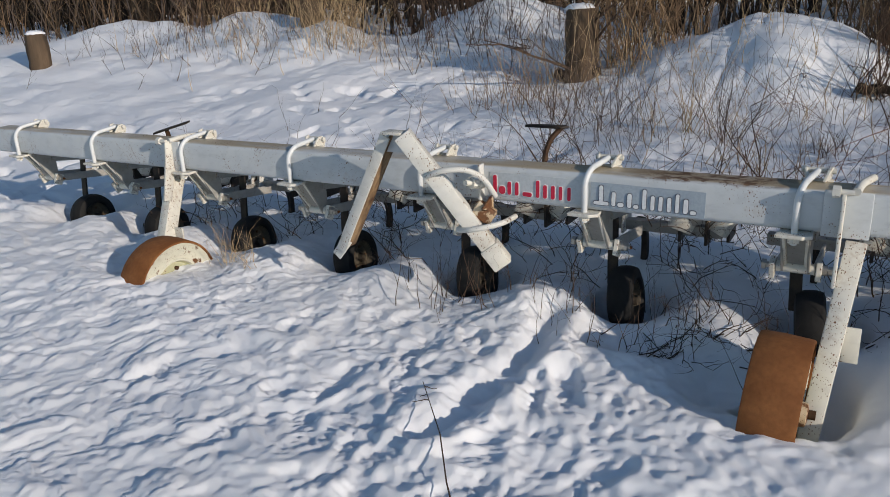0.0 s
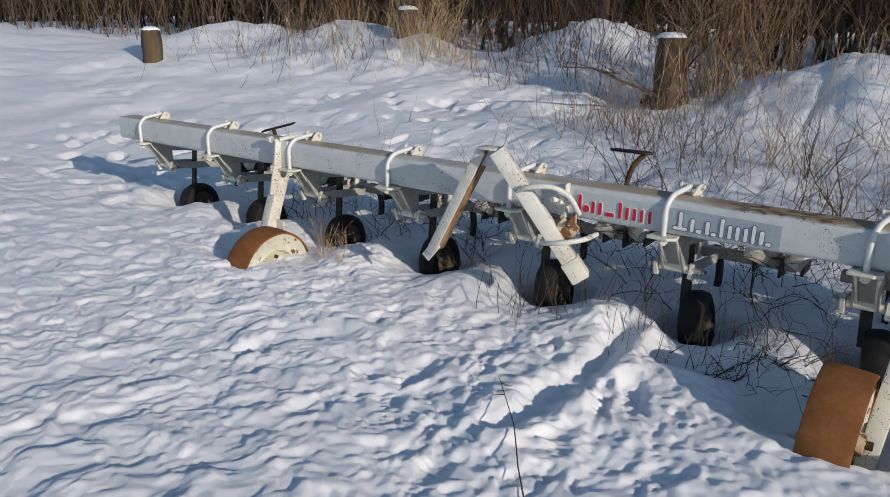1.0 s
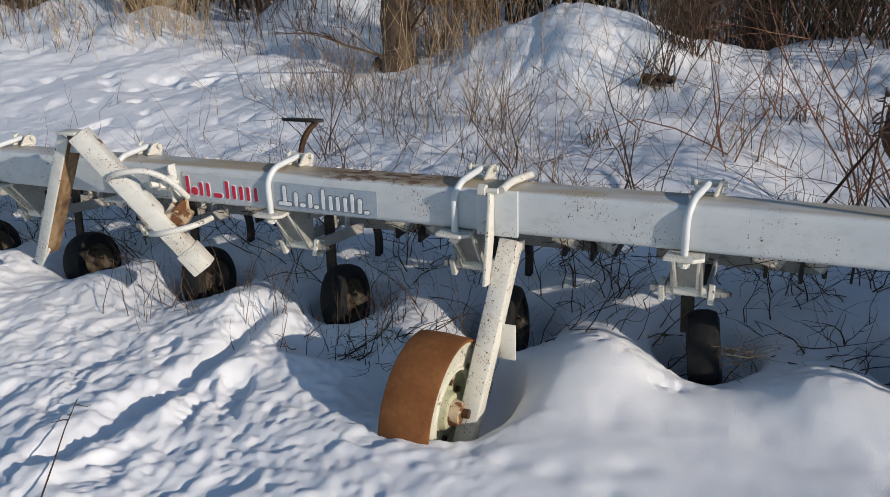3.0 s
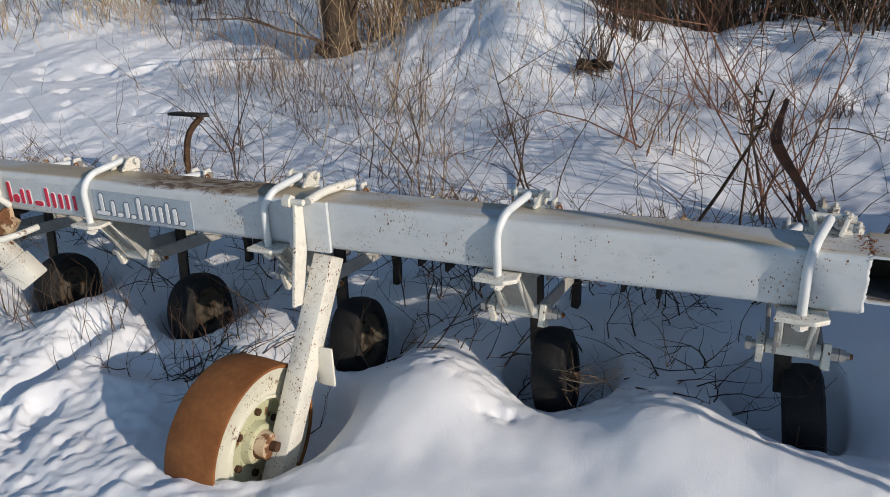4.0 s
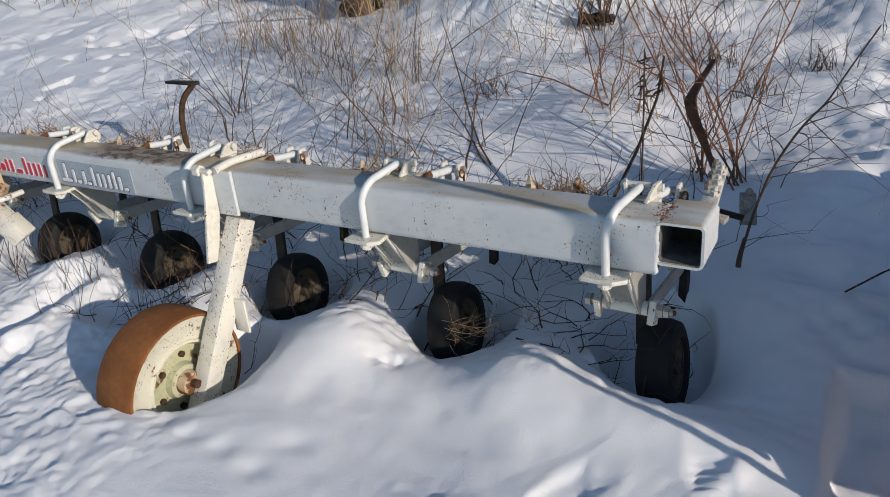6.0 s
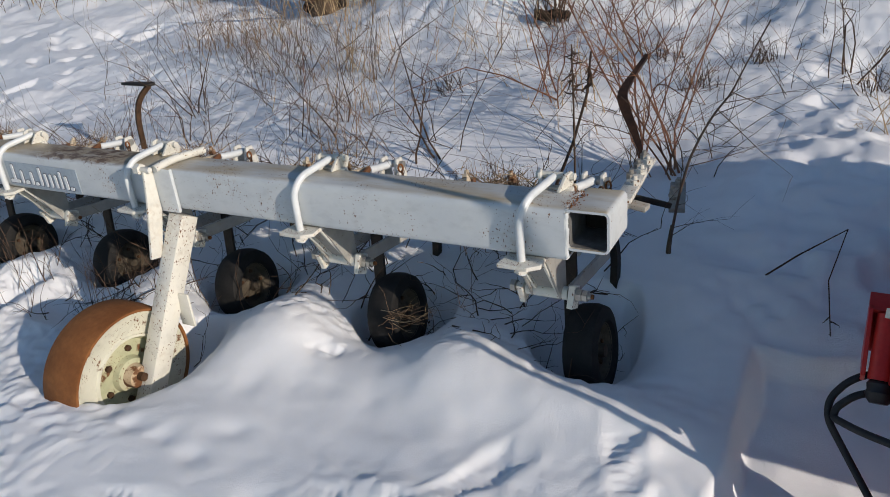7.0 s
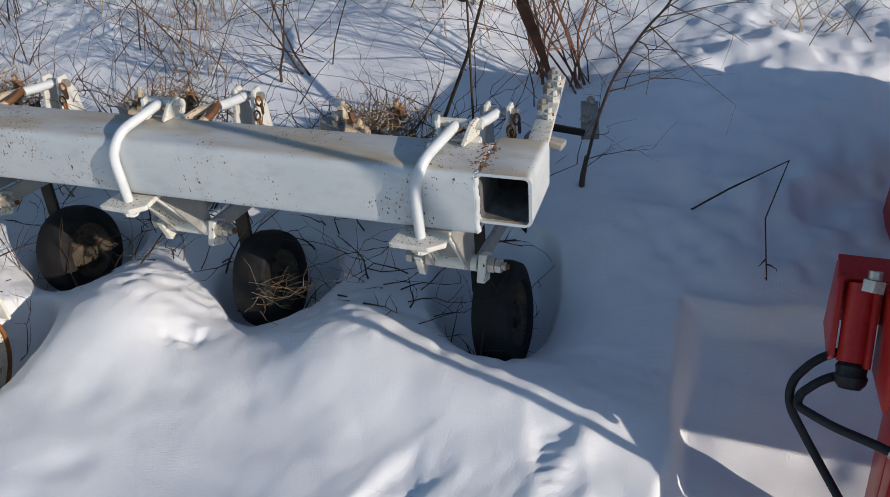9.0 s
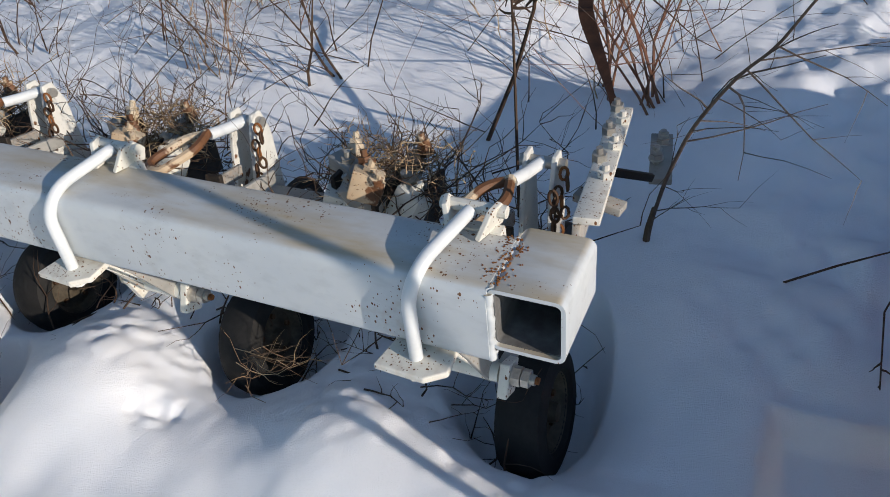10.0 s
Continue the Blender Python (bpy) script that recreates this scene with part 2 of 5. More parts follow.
def prism(outline, axis, lo, hi, bevel=0.0, m=None):
    """A flat plate: an outline in the two other axes, from lo to hi along the axis."""
    bm = bmesh.new()
    def place(u, v, w):
        return {"x": (w, u, v), "y": (u, w, v), "z": (u, v, w)}[axis]
    a = [bm.verts.new(place(u, v, lo)) for u, v in outline]
    b = [bm.verts.new(place(u, v, hi)) for u, v in outline]
    k = len(outline)
    bm.faces.new(a[::-1])
    bm.faces.new(b)
    for i in range(k):
        bm.faces.new((a[i], a[(i + 1) % k], b[(i + 1) % k], b[i]))
    bmesh.ops.recalc_face_normals(bm, faces=bm.faces[:])
    if bevel:
        bmesh.ops.bevel(bm, geom=bm.edges[:], offset=bevel, segments=2, affect="EDGES", profile=0.5)
    if m is not None:
        bm.transform(m)
    return bm


def lathe(profile, n=48, m=None):
    """A turned body about the x axis from (x, radius) pairs."""
    bm = bmesh.new()
    rings = []
    for x, r in profile:
        rings.append([bm.verts.new((x, r * math.cos(6.28319 * k / n), r * math.sin(6.28319 * k / n))) for k in range(n)])
    for a, b in zip(rings, rings[1:]):
        for k in range(n):
            bm.faces.new((a[k], a[(k + 1) % n], b[(k + 1) % n], b[k]))
    bmesh.ops.recalc_face_normals(bm, faces=bm.faces[:])
    if m is not None:
        bm.transform(m)
    return bm


# ---- ground ----
def noise2(x, y, seed=0):
    """Smooth value noise, -1 to 1, on numpy arrays."""
    xi, yi = np.floor(x), np.floor(y)
    u, v = x - xi, y - yi
    u, v = u * u * u * (u * (u * 6 - 15) + 10), v * v * v * (v * (v * 6 - 15) + 10)
    def h(a, b):
        k = np.sin(a * 127.1 + b * 311.7 + seed * 74.7) * 43758.5453
        return 2 * (k - np.floor(k)) - 1
    return (h(xi, yi) * (1 - u) + h(xi + 1, yi) * u) * (1 - v) + (h(xi, yi + 1) * (1 - u) + h(xi + 1, yi + 1) * u) * v


def bell(x, y, cx, cy, rx, ry=None, turn=0.0):
    c, s = math.cos(radians(turn)), math.sin(radians(turn))
    dx, dy = x - cx, y - cy
    a, b = (dx * c + dy * s) / rx, (-dx * s + dy * c) / (ry or rx)
    return np.exp(-(a * a + b * b))


def soft(v, lo, hi):
    t = np.clip((v - lo) / (hi - lo), 0, 1)
    return t * t * (3 - 2 * t)


ROW = 0.762
UNITS = [k * ROW for k in range(-6, 3)]
Z0, H = 0.57, 0.152


def base_height(x, y):
    z = 0.06 + 0.14 * np.clip(y - 0.25, 0, 1.35) + 0.11 * np.clip(y - 1.6, 0, 3.2) + 0.05 * np.clip(y - 4.8, 0, 6)
    z = z + 0.07 * soft(-x, 1.5, 4.0) * soft(-y, -1, 1) + 0.03 * soft(-x, 4, 12) + 0.17 * soft(-x, 6, 11) * soft(y, 1.5, 5)
    z = z - 0.12 * bell(x, y, 2.5, 0.25, 0.40, 0.5) - 0.03 * soft(x, 0.5, 2.0) * soft(-y, 0.2, 1.2)
    # heaps at the edge of the woods
    z = z + 0.56 * bell(x, y, -0.75, 4.95, 1.05, 0.75) + 0.16 * bell(x, y, -0.62, 4.25, 0.35, 0.35) + 0.15 * bell(x, y, -0.1, 4.5, 0.6, 0.4)
    z = z + 0.60 * bell(x, y, -4.3, 6.6, 1.3, 0.9) + 0.45 * bell(x, y, -7.9, 6.0, 1.6, 0.7) + 0.3 * bell(x, y, -6.6, 5.6, 0.6, 0.5)
    z = z + 0.30 * bell(x, y, -11.0, 6.4, 2.2, 0.8) + 0.05 * bell(x, y, 2.2, 5.4, 1.3, 0.8)
    z = z + (0.12 * noise2(x * 0.5, y * 0.5, 3) + 0.05 * noise2(x * 2.3, y * 2.3, 4) + 0.03 * np.abs(noise2(x * 5.1, y * 5.1, 6))) * soft(y, 2.5, 5.0) + 0.035 * noise2(x * 1.3, y * 1.3, 5) * soft(y, 0.5, 2)
    return z


def boot_print(x, y, z, cx, cy, turn, deep, size=1.0):
    """One boot print: a flat-bottomed hollow with tread bars and a pushed-up rim."""
    c, s = math.cos(radians(turn)), math.sin(radians(turn))
    u, v = ((x - cx) * c + (y - cy) * s) / size, (-(x - cx) * s + (y - cy) * c) / size
    wide = 0.050 + 0.012 * np.sin(u * 14 + 0.6)
    d = np.maximum(np.abs(u) / 0.155, np.abs(v) / wide)
    d = d + 0.16 * noise2(x * 17, y * 17, cx * 31)
    inside = 1 - soft(d, 0.50, 1.20)
    rim = np.exp(-((d - 1.45) / 0.33) ** 2)
    tread = 0.0042 * np.sin(u * 190 + 45 * np.abs(v)) * inside * soft(noise2(x * 12, y * 12, cx * 7), -0.5, 0.3)
    return z - deep * inside * (0.8 + 0.35 * u / 0.155) + 0.30 * deep * rim * (0.55 + 0.45 * noise2(x * 8, y * 8, cy * 17)) + tread + 0.10 * deep * inside * noise2(x * 36, y * 36, cx * 3)


PRINTS = [(-0.75, -0.58, 112, 0.050), (-0.64, -0.51, 119, 0.050), (-1.10, -0.34, 121, 0.045), (-1.415, -0.81, 98, 0.045), (-1.12, -1.11, 98, 0.040),
          (-1.158, -0.80, 122, 0.045), (-1.89, -0.47, 87, 0.040), (-1.53, -1.06, 119, 0.040), (-0.38, -0.97, 65, 0.050), (-1.81, -0.20, 121, 0.035),
          (-1.51, -0.29, 69, 0.040), (-1.55, -1.30, 77, 0.040), (-0.69, -1.20, 52, 0.045), (-0.20, -1.18, 60, 0.050), (-0.05, -0.93, 40, 0.045),
          (-0.42, -1.38, 75, 0.045), (-0.95, -1.38, 95, 0.045), (-1.30, -0.52, 110, 0.035), (-2.10, -1.10, 80, 0.035), (0.30, -1.15, 20, 0.045),
          (0.62, -0.78, 5, 0.040), (1.24, -0.53, 8, 0.045), (1.50, -0.31, 61, 0.050), (1.85, -0.16, 106, 0.030), (2.08, -0.27, 146, 0.030),
          (2.29, -0.13, 128, 0.026), (1.93, -0.33, 60, 0.045), (1.72, -0.46, 40, 0.035)]
rng = random.Random(17)
for k in range(34):
    PRINTS.append((rng.gauss(-0.95, 0.55), rng.gauss(-0.85, 0.42), rng.uniform(55, 130), rng.uniform(0.016, 0.032)))
RUT = [(-0.93, 0.06), (-0.868, -0.30), (-0.886, -0.58), (-0.93, -0.98)]


def off_line(x, y, pts):
    """Distance to a line of points, and on which side of it."""
    best, side = np.full(x.shape, 9.0), np.zeros(x.shape)
    for (ax, ay), (bx, by) in zip(pts, pts[1:]):
        ux, uy = bx - ax, by - ay
        t = np.clip(((x - ax) * ux + (y - ay) * uy) / (ux * ux + uy * uy), 0, 1)
        dx, dy = x - ax - t * ux, y - ay - t * uy
        d = np.hypot(dx, dy)
        side = np.where(d < best, np.sign(dx * uy - dy * ux), side)
        best = np.minimum(best, d)
    return best, side


def ground_height(x, y):
    z = base_height(x, y) + 0.012 * noise2(x * 2.1, y * 2.1, 7)
    # snow scoured out round the unit wheels, heaped between them
    for u in UNITS:
        z = z - 0.16 * bell(x, y, u + 0.06, 0.40, 0.17, 0.20)
        z = z + 0.07 * bell(x, y, u - 0.30, 0.12, 0.20, 0.22)
    near = soft(y, -9.0, -3.5) * (1 - soft(y, 3.0, 7.0))
    # wind crust, in leaning scales
    wx, wy = x + 0.05 * noise2(x * 6, y * 6, 11), y + 0.05 * noise2(x * 6, y * 6, 12)
    a, b = wx * 0.45 + wy * 0.89, -wx * 0.89 + wy * 0.45
    crust = (1 - 0.70 * soft(x + 0.5 * y, -2.7, -1.7)) * (1 - soft(x + 0.5 * y, -1.3, -0.3)) * near * (1 - soft(y, -0.1, 0.9) * 0.75)
    scale, lean = 0.0, 0.0
    for k in range(3):
        ax, bx = a - 0.012 * lean, b - 0.026 * lean
        scale = 0.52 * soft(noise2(ax * 9.5, bx * 11, 13), -0.30, 0.45) + 0.34 * np.abs(noise2(ax * 24, bx * 27, 14)) + 0.20 * np.abs(noise2(ax * 43, bx * 47, 16))
        lean = scale
    z = z + crust * (0.028 * scale + 0.006 * noise2(a * 2.7, b * 5, 15))
    # trampled patch
    tr = np.maximum(bell(x, y, -0.85, -0.80, 1.05, 0.85), bell(x, y, 0.0, -1.35, 1.6, 0.5)) ** 0.7
    tr = tr * (1 - soft(x, 0.1, 0.7) * soft(y, -1.15, -0.75))
    tr = np.maximum(tr, np.maximum(0.5 * bell(x, y, 1.90, -0.36, 0.40, 0.20), 0.6 * bell(x, y, 1.32, -0.50, 0.30, 0.09)))
    z = z + tr * (0.008 * noise2(wx * 4.3, wy * 4.3, 20) + 0.005 * soft(noise2(wx * 6.1 + 2 * wy, wy * 6.1 - 2 * wx, 21), -0.10, 0.12))
    z = z + tr * (0.006 * soft(noise2(wx * 10 - 3 * wy, wy * 10 + 3 * wx, 22), 0.0, 0.25) + 0.0080 * noise2(wx * 19 + 5 * wy, wy * 19 - 5 * wx, 23))
    z = z + tr * (0.010 * np.abs(noise2(wx * 25, wy * 25, 24)) + 0.0045 * noise2(wx * 44, wy * 44, 25))
    # faint thumbed hollows and grain on the smooth drift
    z = z + (0.008 - 0.006 * soft(x, 0.0, 0.4)) * noise2(x * 9, y * 9, 31) * near * soft(noise2(x * 1.1, y * 1.1, 32), -0.1, 0.5) + (0.003 - 0.002 * soft(x, 0.0, 0.4)) * noise2(x * 24, y * 24, 33) * near
    for px, py, turn, deep in PRINTS:
        i = (np.abs(x - px) < 0.36) & (np.abs(y - py) < 0.36)
        if i.any():
            z[i] = boot_print(x[i], y[i], z[i], px, py, turn, deep * (0.62 if px in (-0.75, -0.64) else 0.32), 0.90)
    # ploughed rut, pit round the outer wheel, hollows by the depth wheels, cut by the red machine
    i = (np.abs(x + 0.9) < 0.5) & (y > -1.4) & (y < 0.4)
    if i.any():
        d, side = off_line(x[i] + 0.02 * noise2(x[i] * 6, y[i] * 6, 36), y[i], RUT)
        z[i] = z[i] - 0.045 * np.exp(-(d / 0.055) ** 2) + np.where(side > 0, 0.4, 1.0) * 0.028 * np.exp(-((d - 0.115) / 0.05) ** 2)
    for hx, hy in ((0.36, -0.526), (0.50, -0.533), (0.656, -0.56), (0.706, -0.423), (0.22, -0.50), (0.95, -0.62)):
        z = z - 0.013 * bell(x, y, hx, hy, 0.055, 0.04, 20)
    # the drift's own shallow swells, and clods where its brink has slumped
    own = bell(x, y, 1.05, -0.20, 0.95, 0.55)
    z = z + own * (0.010 * noise2(x * 4.5, y * 5.5, 81) + 0.0042 * noise2(x * 11 + 2 * y, y * 13, 82))
    brink = bell(x, y, 1.42, 0.20, 0.55, 0.13) + bell(x, y, 0.52, 0.20, 0.26, 0.12)
    z = z + brink * (0.016 * np.abs(noise2(x * 13, y * 13, 83)) + 0.008 * noise2(x * 29, y * 29, 84))
    # a clump of fallen snow in its dent
    z = z - 0.022 * bell(x, y, 0.745, 0.020, 0.080, 0.045, 30) + 0.017 * bell(x, y, 0.725, 0.035, 0.065, 0.040, 30) * (noise2(x * 24, y * 24, 37) + noise2(x * 45, y * 45, 38))
    z = z - 0.055 * bell(x, y, -0.42, 0.0, 0.17, 0.11) + 0.025 * bell(x, y, -0.53, -0.22, 0.16, 0.10)
    z = z + 0.022 * bell(x, y, 1.86, -0.12, 0.10, 0.035, 62)
    edge = 0.05 * noise2(x * 5, y * 5, 41)
    z = z - 0.17 * soft(1.2 - np.hypot((x - 1.60) / np.where(x > 1.60, 0.105, 0.24), (y - 0.47) / 0.24) + 0.6 * edge, 0.0, 0.45)
    for u in UNITS[4:-1]:
        z = z - 0.09 * soft(1.1 - np.hypot((x - u - 0.08) / 0.19, (y - 0.39) / 0.20) + 1.2 * edge, 0.0, 0.30)
    z = z + 0.07 * bell(x, y, 1.55, 0.05, 0.40, 0.16) + 0.05 * bell(x, y, 0.55, 0.02, 0.22, 0.18)
    z = z - 0.14 * soft(1.1 - np.hypot((x - 0.06) / 0.17, (y + 0.34) / 0.15) + edge, 0.0, 0.5)
    z = z - 0.13 * soft(1.1 - np.hypot((x - 0.12) / 0.14, (y + 0.13) / 0.26) + edge, 0.0, 0.35)
    z = z - 0.10 * bell(x, y, 0.17, -0.24, 0.12, 0.18) - 0.11 * bell(x, y, 0.15, -0.05, 0.12, 0.12)
    z = z + soft(x, 1.6, 2.1) * soft(y, 0.3, 0.8) * (1 - soft(y, 3, 5)) * (0.036 * noise2(x * 2.7, y * 2.7, 71) + 0.026 * noise2(x * 7, y * 7, 72) + 0.011 * noise2(x * 17, y * 17, 73))
    z = z - 0.10 * bell(x, y, -0.16, -0.22, 0.15, 0.17) - 0.07 * bell(x, y, -0.55, -0.02, 0.20, 0.14) - 0.08 * bell(x, y, -3.22, -0.25, 0.14, 0.2)
    cut = soft(x - 2.06 + 0.5 * edge, 0, 0.06) * soft(0.56 + 0.08 * (x - 2.1) - y + 0.5 * edge, 0, 0.03) * soft(y + 0.30, 0, 0.25)
    z = z - 0.100 * cut + 0.012 * cut * noise2(x * 9, y * 9, 43)
    z = z + 0.036 * soft(y, 1.0, 2.2) * (1.6 * noise2(x * 1.5, y * 1.7, 61) + 0.9 * np.abs(noise2(x * 3.6, y * 3.3, 62)) * soft(noise2(x * 0.9, y * 0.9, 64), -0.5, 0.6) + 0.16 * noise2(x * 13, y * 13, 63) - 0.3) * (1 - 0.6 * soft(-x, 3, 5))
    # animal tracks over the far field
    far = soft(-x, 3.2, 4.5) * soft(y, -0.5, 0.6) * (1 - soft(y, 4.2, 5.0))
    z = z - 0.055 * far * soft(noise2(x * 5.2 + 3 * noise2(y * 0.4, x * 0.4, 51), y * 5.6 + 1.5 * x, 52), 0.36, 0.55) * soft(noise2(x * 0.5, y * 0.8, 53), -0.5, 0.1)
    return z


def grid_axis(lo, hi, fine_lo, fine_hi, step, grow):
    v = list(np.arange(fine_lo, fine_hi, step))
    d, p = step, fine_lo
    while p > lo:
        d *= grow if fine_lo - p < 7 else 1.12
        p -= d
        v.insert(0, p)
    d, p = step, v[-1]
    while p < hi:
        d *= grow if p - fine_hi < 7 else 1.12
        p += d
        v.append(p)
    return np.array(v)


gx = grid_axis(-300, 300, -3.0, 2.6, 0.0098, 1.013)
gy = grid_axis(-120, 300, -1.8, 0.9, 0.0098, 1.013)
GX, GY = np.meshgrid(gx, gy)
GZ = ground_height(GX, GY)
nx, ny = len(gx), len(gy)
me = bpy.data.meshes.new("ground")
co = np.stack([GX, GY, GZ], -1).reshape(-1, 3)
idx = np.arange(nx * ny).reshape(ny, nx)
quads = np.stack([idx[:-1, :-1], idx[:-1, 1:], idx[1:, 1:], idx[1:, :-1]], -1).reshape(-1, 4)
me.vertices.add(len(co))
me.vertices.foreach_set("co", co.ravel())
me.loops.add(quads.size)
me.loops.foreach_set("vertex_index", quads.ravel())
me.polygons.add(len(quads))
me.polygons.foreach_set("loop_start", np.arange(len(quads)) * 4)
me.update()
me.shade_smooth()
me.materials.append(SNOW)
tagged(new("ground", me), "deep white snow with wind crust, boot prints and drifts", "snow", kind="structure")


def ground_at(x, y):
    return float(ground_height(np.array([float(x)]), np.array([float(y)]))[0])


# ---- the toolbar ----
X0, X1 = -4.74, 1.645
TOP = Z0 + H
toolbar = empty("toolbar", ((X0 + X1) / 2, H / 2, Z0), "long square grey steel toolbar with rust specks and ochre stains", "farm implement")


def ring(w, h, r, n=4):
    pts = []
    for cx, cy, a0 in ((w / 2 - r, h / 2 - r, 0), (-w / 2 + r, h / 2 - r, 90), (-w / 2 + r, -h / 2 + r, 180), (w / 2 - r, -h / 2 + r, 270)):
        for i in range(n + 1):
            a = radians(a0 + 90 * i / n)
            pts.append((cx + r * math.cos(a), cy + r * math.sin(a)))
    return pts


def tube(axis, lo, hi, c, w, h, r, wall, cuts=1):
    """A square tube with rounded corners and a real bore, along x or y."""
    bm = bmesh.new()
    outer, inner = ring(w, h, r), ring(w - 2 * wall, h - 2 * wall, max(r - wall, 0.003))
    def at(u, v, s):
        return (s, c[0] + u, c[1] + v) if axis == "x" else (c[0] + u, s, c[1] + v)
    k = len(outer)
    steps = [lo + (hi - lo) * i / cuts for i in range(cuts + 1)]
    O = [[bm.verts.new(at(u, v, s)) for u, v in outer] for s in steps]
    I = [[bm.verts.new(at(u, v, s)) for u, v in inner] for s in (lo, hi)]
    for a, b in zip(O, O[1:]):
        for i in range(k):
            bm.faces.new((a[i], a[(i + 1) % k], b[(i + 1) % k], b[i]))
    for i in range(k):
        j = (i + 1) % k
        bm.faces.new((I[0][j], I[0][i], I[1][i], I[1][j]))
        bm.faces.new((O[0][j], O[0][i], I[0][i], I[0][j]))
        bm.faces.new((O[-1][i], O[-1][j], I[1][j], I[1][i]))
    bmesh.ops.recalc_face_normals(bm, faces=bm.faces[:])
    return bm


def put(name, bm, material, parent, label="", smooth=40):
    """A part given in world coordinates under a thing that stands anywhere."""
    m = parent.matrix_basis if parent.parent is None else parent.parent.matrix_basis @ parent.matrix_basis
    bm.transform(m.inverted())
    return part(name, bm, material, parent, label, smooth)


def bar(a, b, w, t, material_up=(0, 0, 1), bevel=0.003):
    """A flat or square bar from a to b, w across and t thick."""
    a, b = Vector(a), Vector(b)
    d = (b - a).normalized()
    up = Vector(material_up)
    side = d.cross(up).normalized()
    up = side.cross(d)
    m = Matrix((side, up, d)).transposed().to_4x4()
    m.translation = a
    bm = bmesh.new()
    add_box(bm, (-w / 2, -t / 2, 0), (w / 2, t / 2, (b - a).length), bevel, m)
    bmesh.ops.recalc_face_normals(bm, faces=bm.faces[:])
    return bm


def hexnut(bm, a, b, r):
    add_cyl(bm, a, b, r, None, 6)


def bolt(a, b, r, head=True):
    """A bolt from a to b with a head, a nut, washers and a bit of thread."""
    a, b = Vector(a), Vector(b)
    d = (b - a).normalized()
    bm = bmesh.new()
    add_cyl(bm, a, b, r, None, 10)
    hexnut(bm, a, a + d * r * 1.5, r * 1.9)
    hexnut(bm, b - d * r * 4.2, b - d * r * 2.6, r * 1.9)
    hexnut(bm, b - d * r * 2.4, b - d * r * 1.0, r * 1.75)
    add_cyl(bm, b - d * r * 4.7, b - d * r * 4.2, r * 2.3, None, 14)
    return bm


put("main_tube", tube("x", X0 - 0.115, X1, (H / 2, Z0 + H / 2), H, H, 0.022, 0.009, 8), BEAM_PAINT, toolbar, smooth=30)
for cx in (X1 + 0.058,):
    put("end_tube", tube("y", 0.008, 0.170, (cx, Z0 + 0.0920), 0.120, 0.118, 0.016, 0.007), BEAM_PAINT, toolbar, "open square tube welded across the end", smooth=30)
    # Thin liner added to darken the inner walls as shade would.
    put("bore", tube("y", 0.016, 0.149, (cx, Z0 + 0.0920), 0.1055, 0.1035, 0.009, 0.002), BORE_SHADE, toolbar, "added grey liner coloured as the shade inside the tube", smooth=30)
    # Dark plate added inside to keep light out from behind.
    put("bore_blocker", box((cx - 0.052, 0.150, Z0 + 0.042), (cx + 0.052, 0.158, Z0 + 0.142), 0), STEEL, toolbar)
# weld seam where the end tubes meet the bar, crusted with flaking rust
rng = random.Random(2)
for x in (X1 + 0.001,):
    pts = [(x + rng.gauss(0, 0.0015), y, TOP - 0.0085 + rng.gauss(0, 0.0006)) for y in np.linspace(0.012, 0.140, 22)]
    put("weld", sweep(pts, lambda t: 0.0085, 9), BEAM_PAINT, toolbar, "painted weld seam", 60)
    pts = [(x + rng.gauss(0, 0.0012), 0.0085 + rng.gauss(0, 0.0006), z) for z in np.linspace(Z0 + 0.012, Z0 + 0.142, 22)]
    put("weld", sweep(pts, lambda t: 0.0075, 9), BEAM_PAINT, toolbar, "painted weld seam", 60)
    bm = bmesh.new()
    for k in range(130):
        c = Vector((x + rng.gauss(0, 0.014), rng.uniform(0.018, 0.140), TOP - 0.0015))
        s = rng.uniform(0.0005, 0.0019)
        add_box(bm, (-s, -s * rng.uniform(0.6, 1.5), -0.003), (s, s, rng.uniform(0.0017, 0.0026)), 0, Matrix.Translation(c) @ Matrix.Rotation(rng.uniform(0, 3), 4, "Z"))
    put("rust_crust", bm, RUST, toolbar, "brown flaking rust crust", 0)

# ---- maker's sticker: plain coloured bars ----
sticker = empty("maker_sticker", (-0.745, -0.003, 0.635), "faded grey sticker with red and white bars on the toolbar", "sticker")
tilt = Matrix.Translation((-0.745, 0, 0.637)) @ Matrix.Rotation(radians(0.9), 4, "Y") @ Matrix.Translation((0.745, 0, -0.637))
put("backing", box((-1.185, -0.0025, 0.590), (-0.778, 0.001, 0.690), 0, tilt), VINYL, sticker)
put("backing", box((-0.742, -0.0025, 0.588), (-0.305, 0.001, 0.688), 0, tilt), VINYL_DARK, sticker)


def rounded_block(x, z, w, h, lo, hi):
    pts = [(x + w / 2 + u, z + h / 2 + v) for u, v in ring(w, h, min(w, h) * 0.45, 3)]
    return prism(pts, "y", lo, hi, 0, tilt)


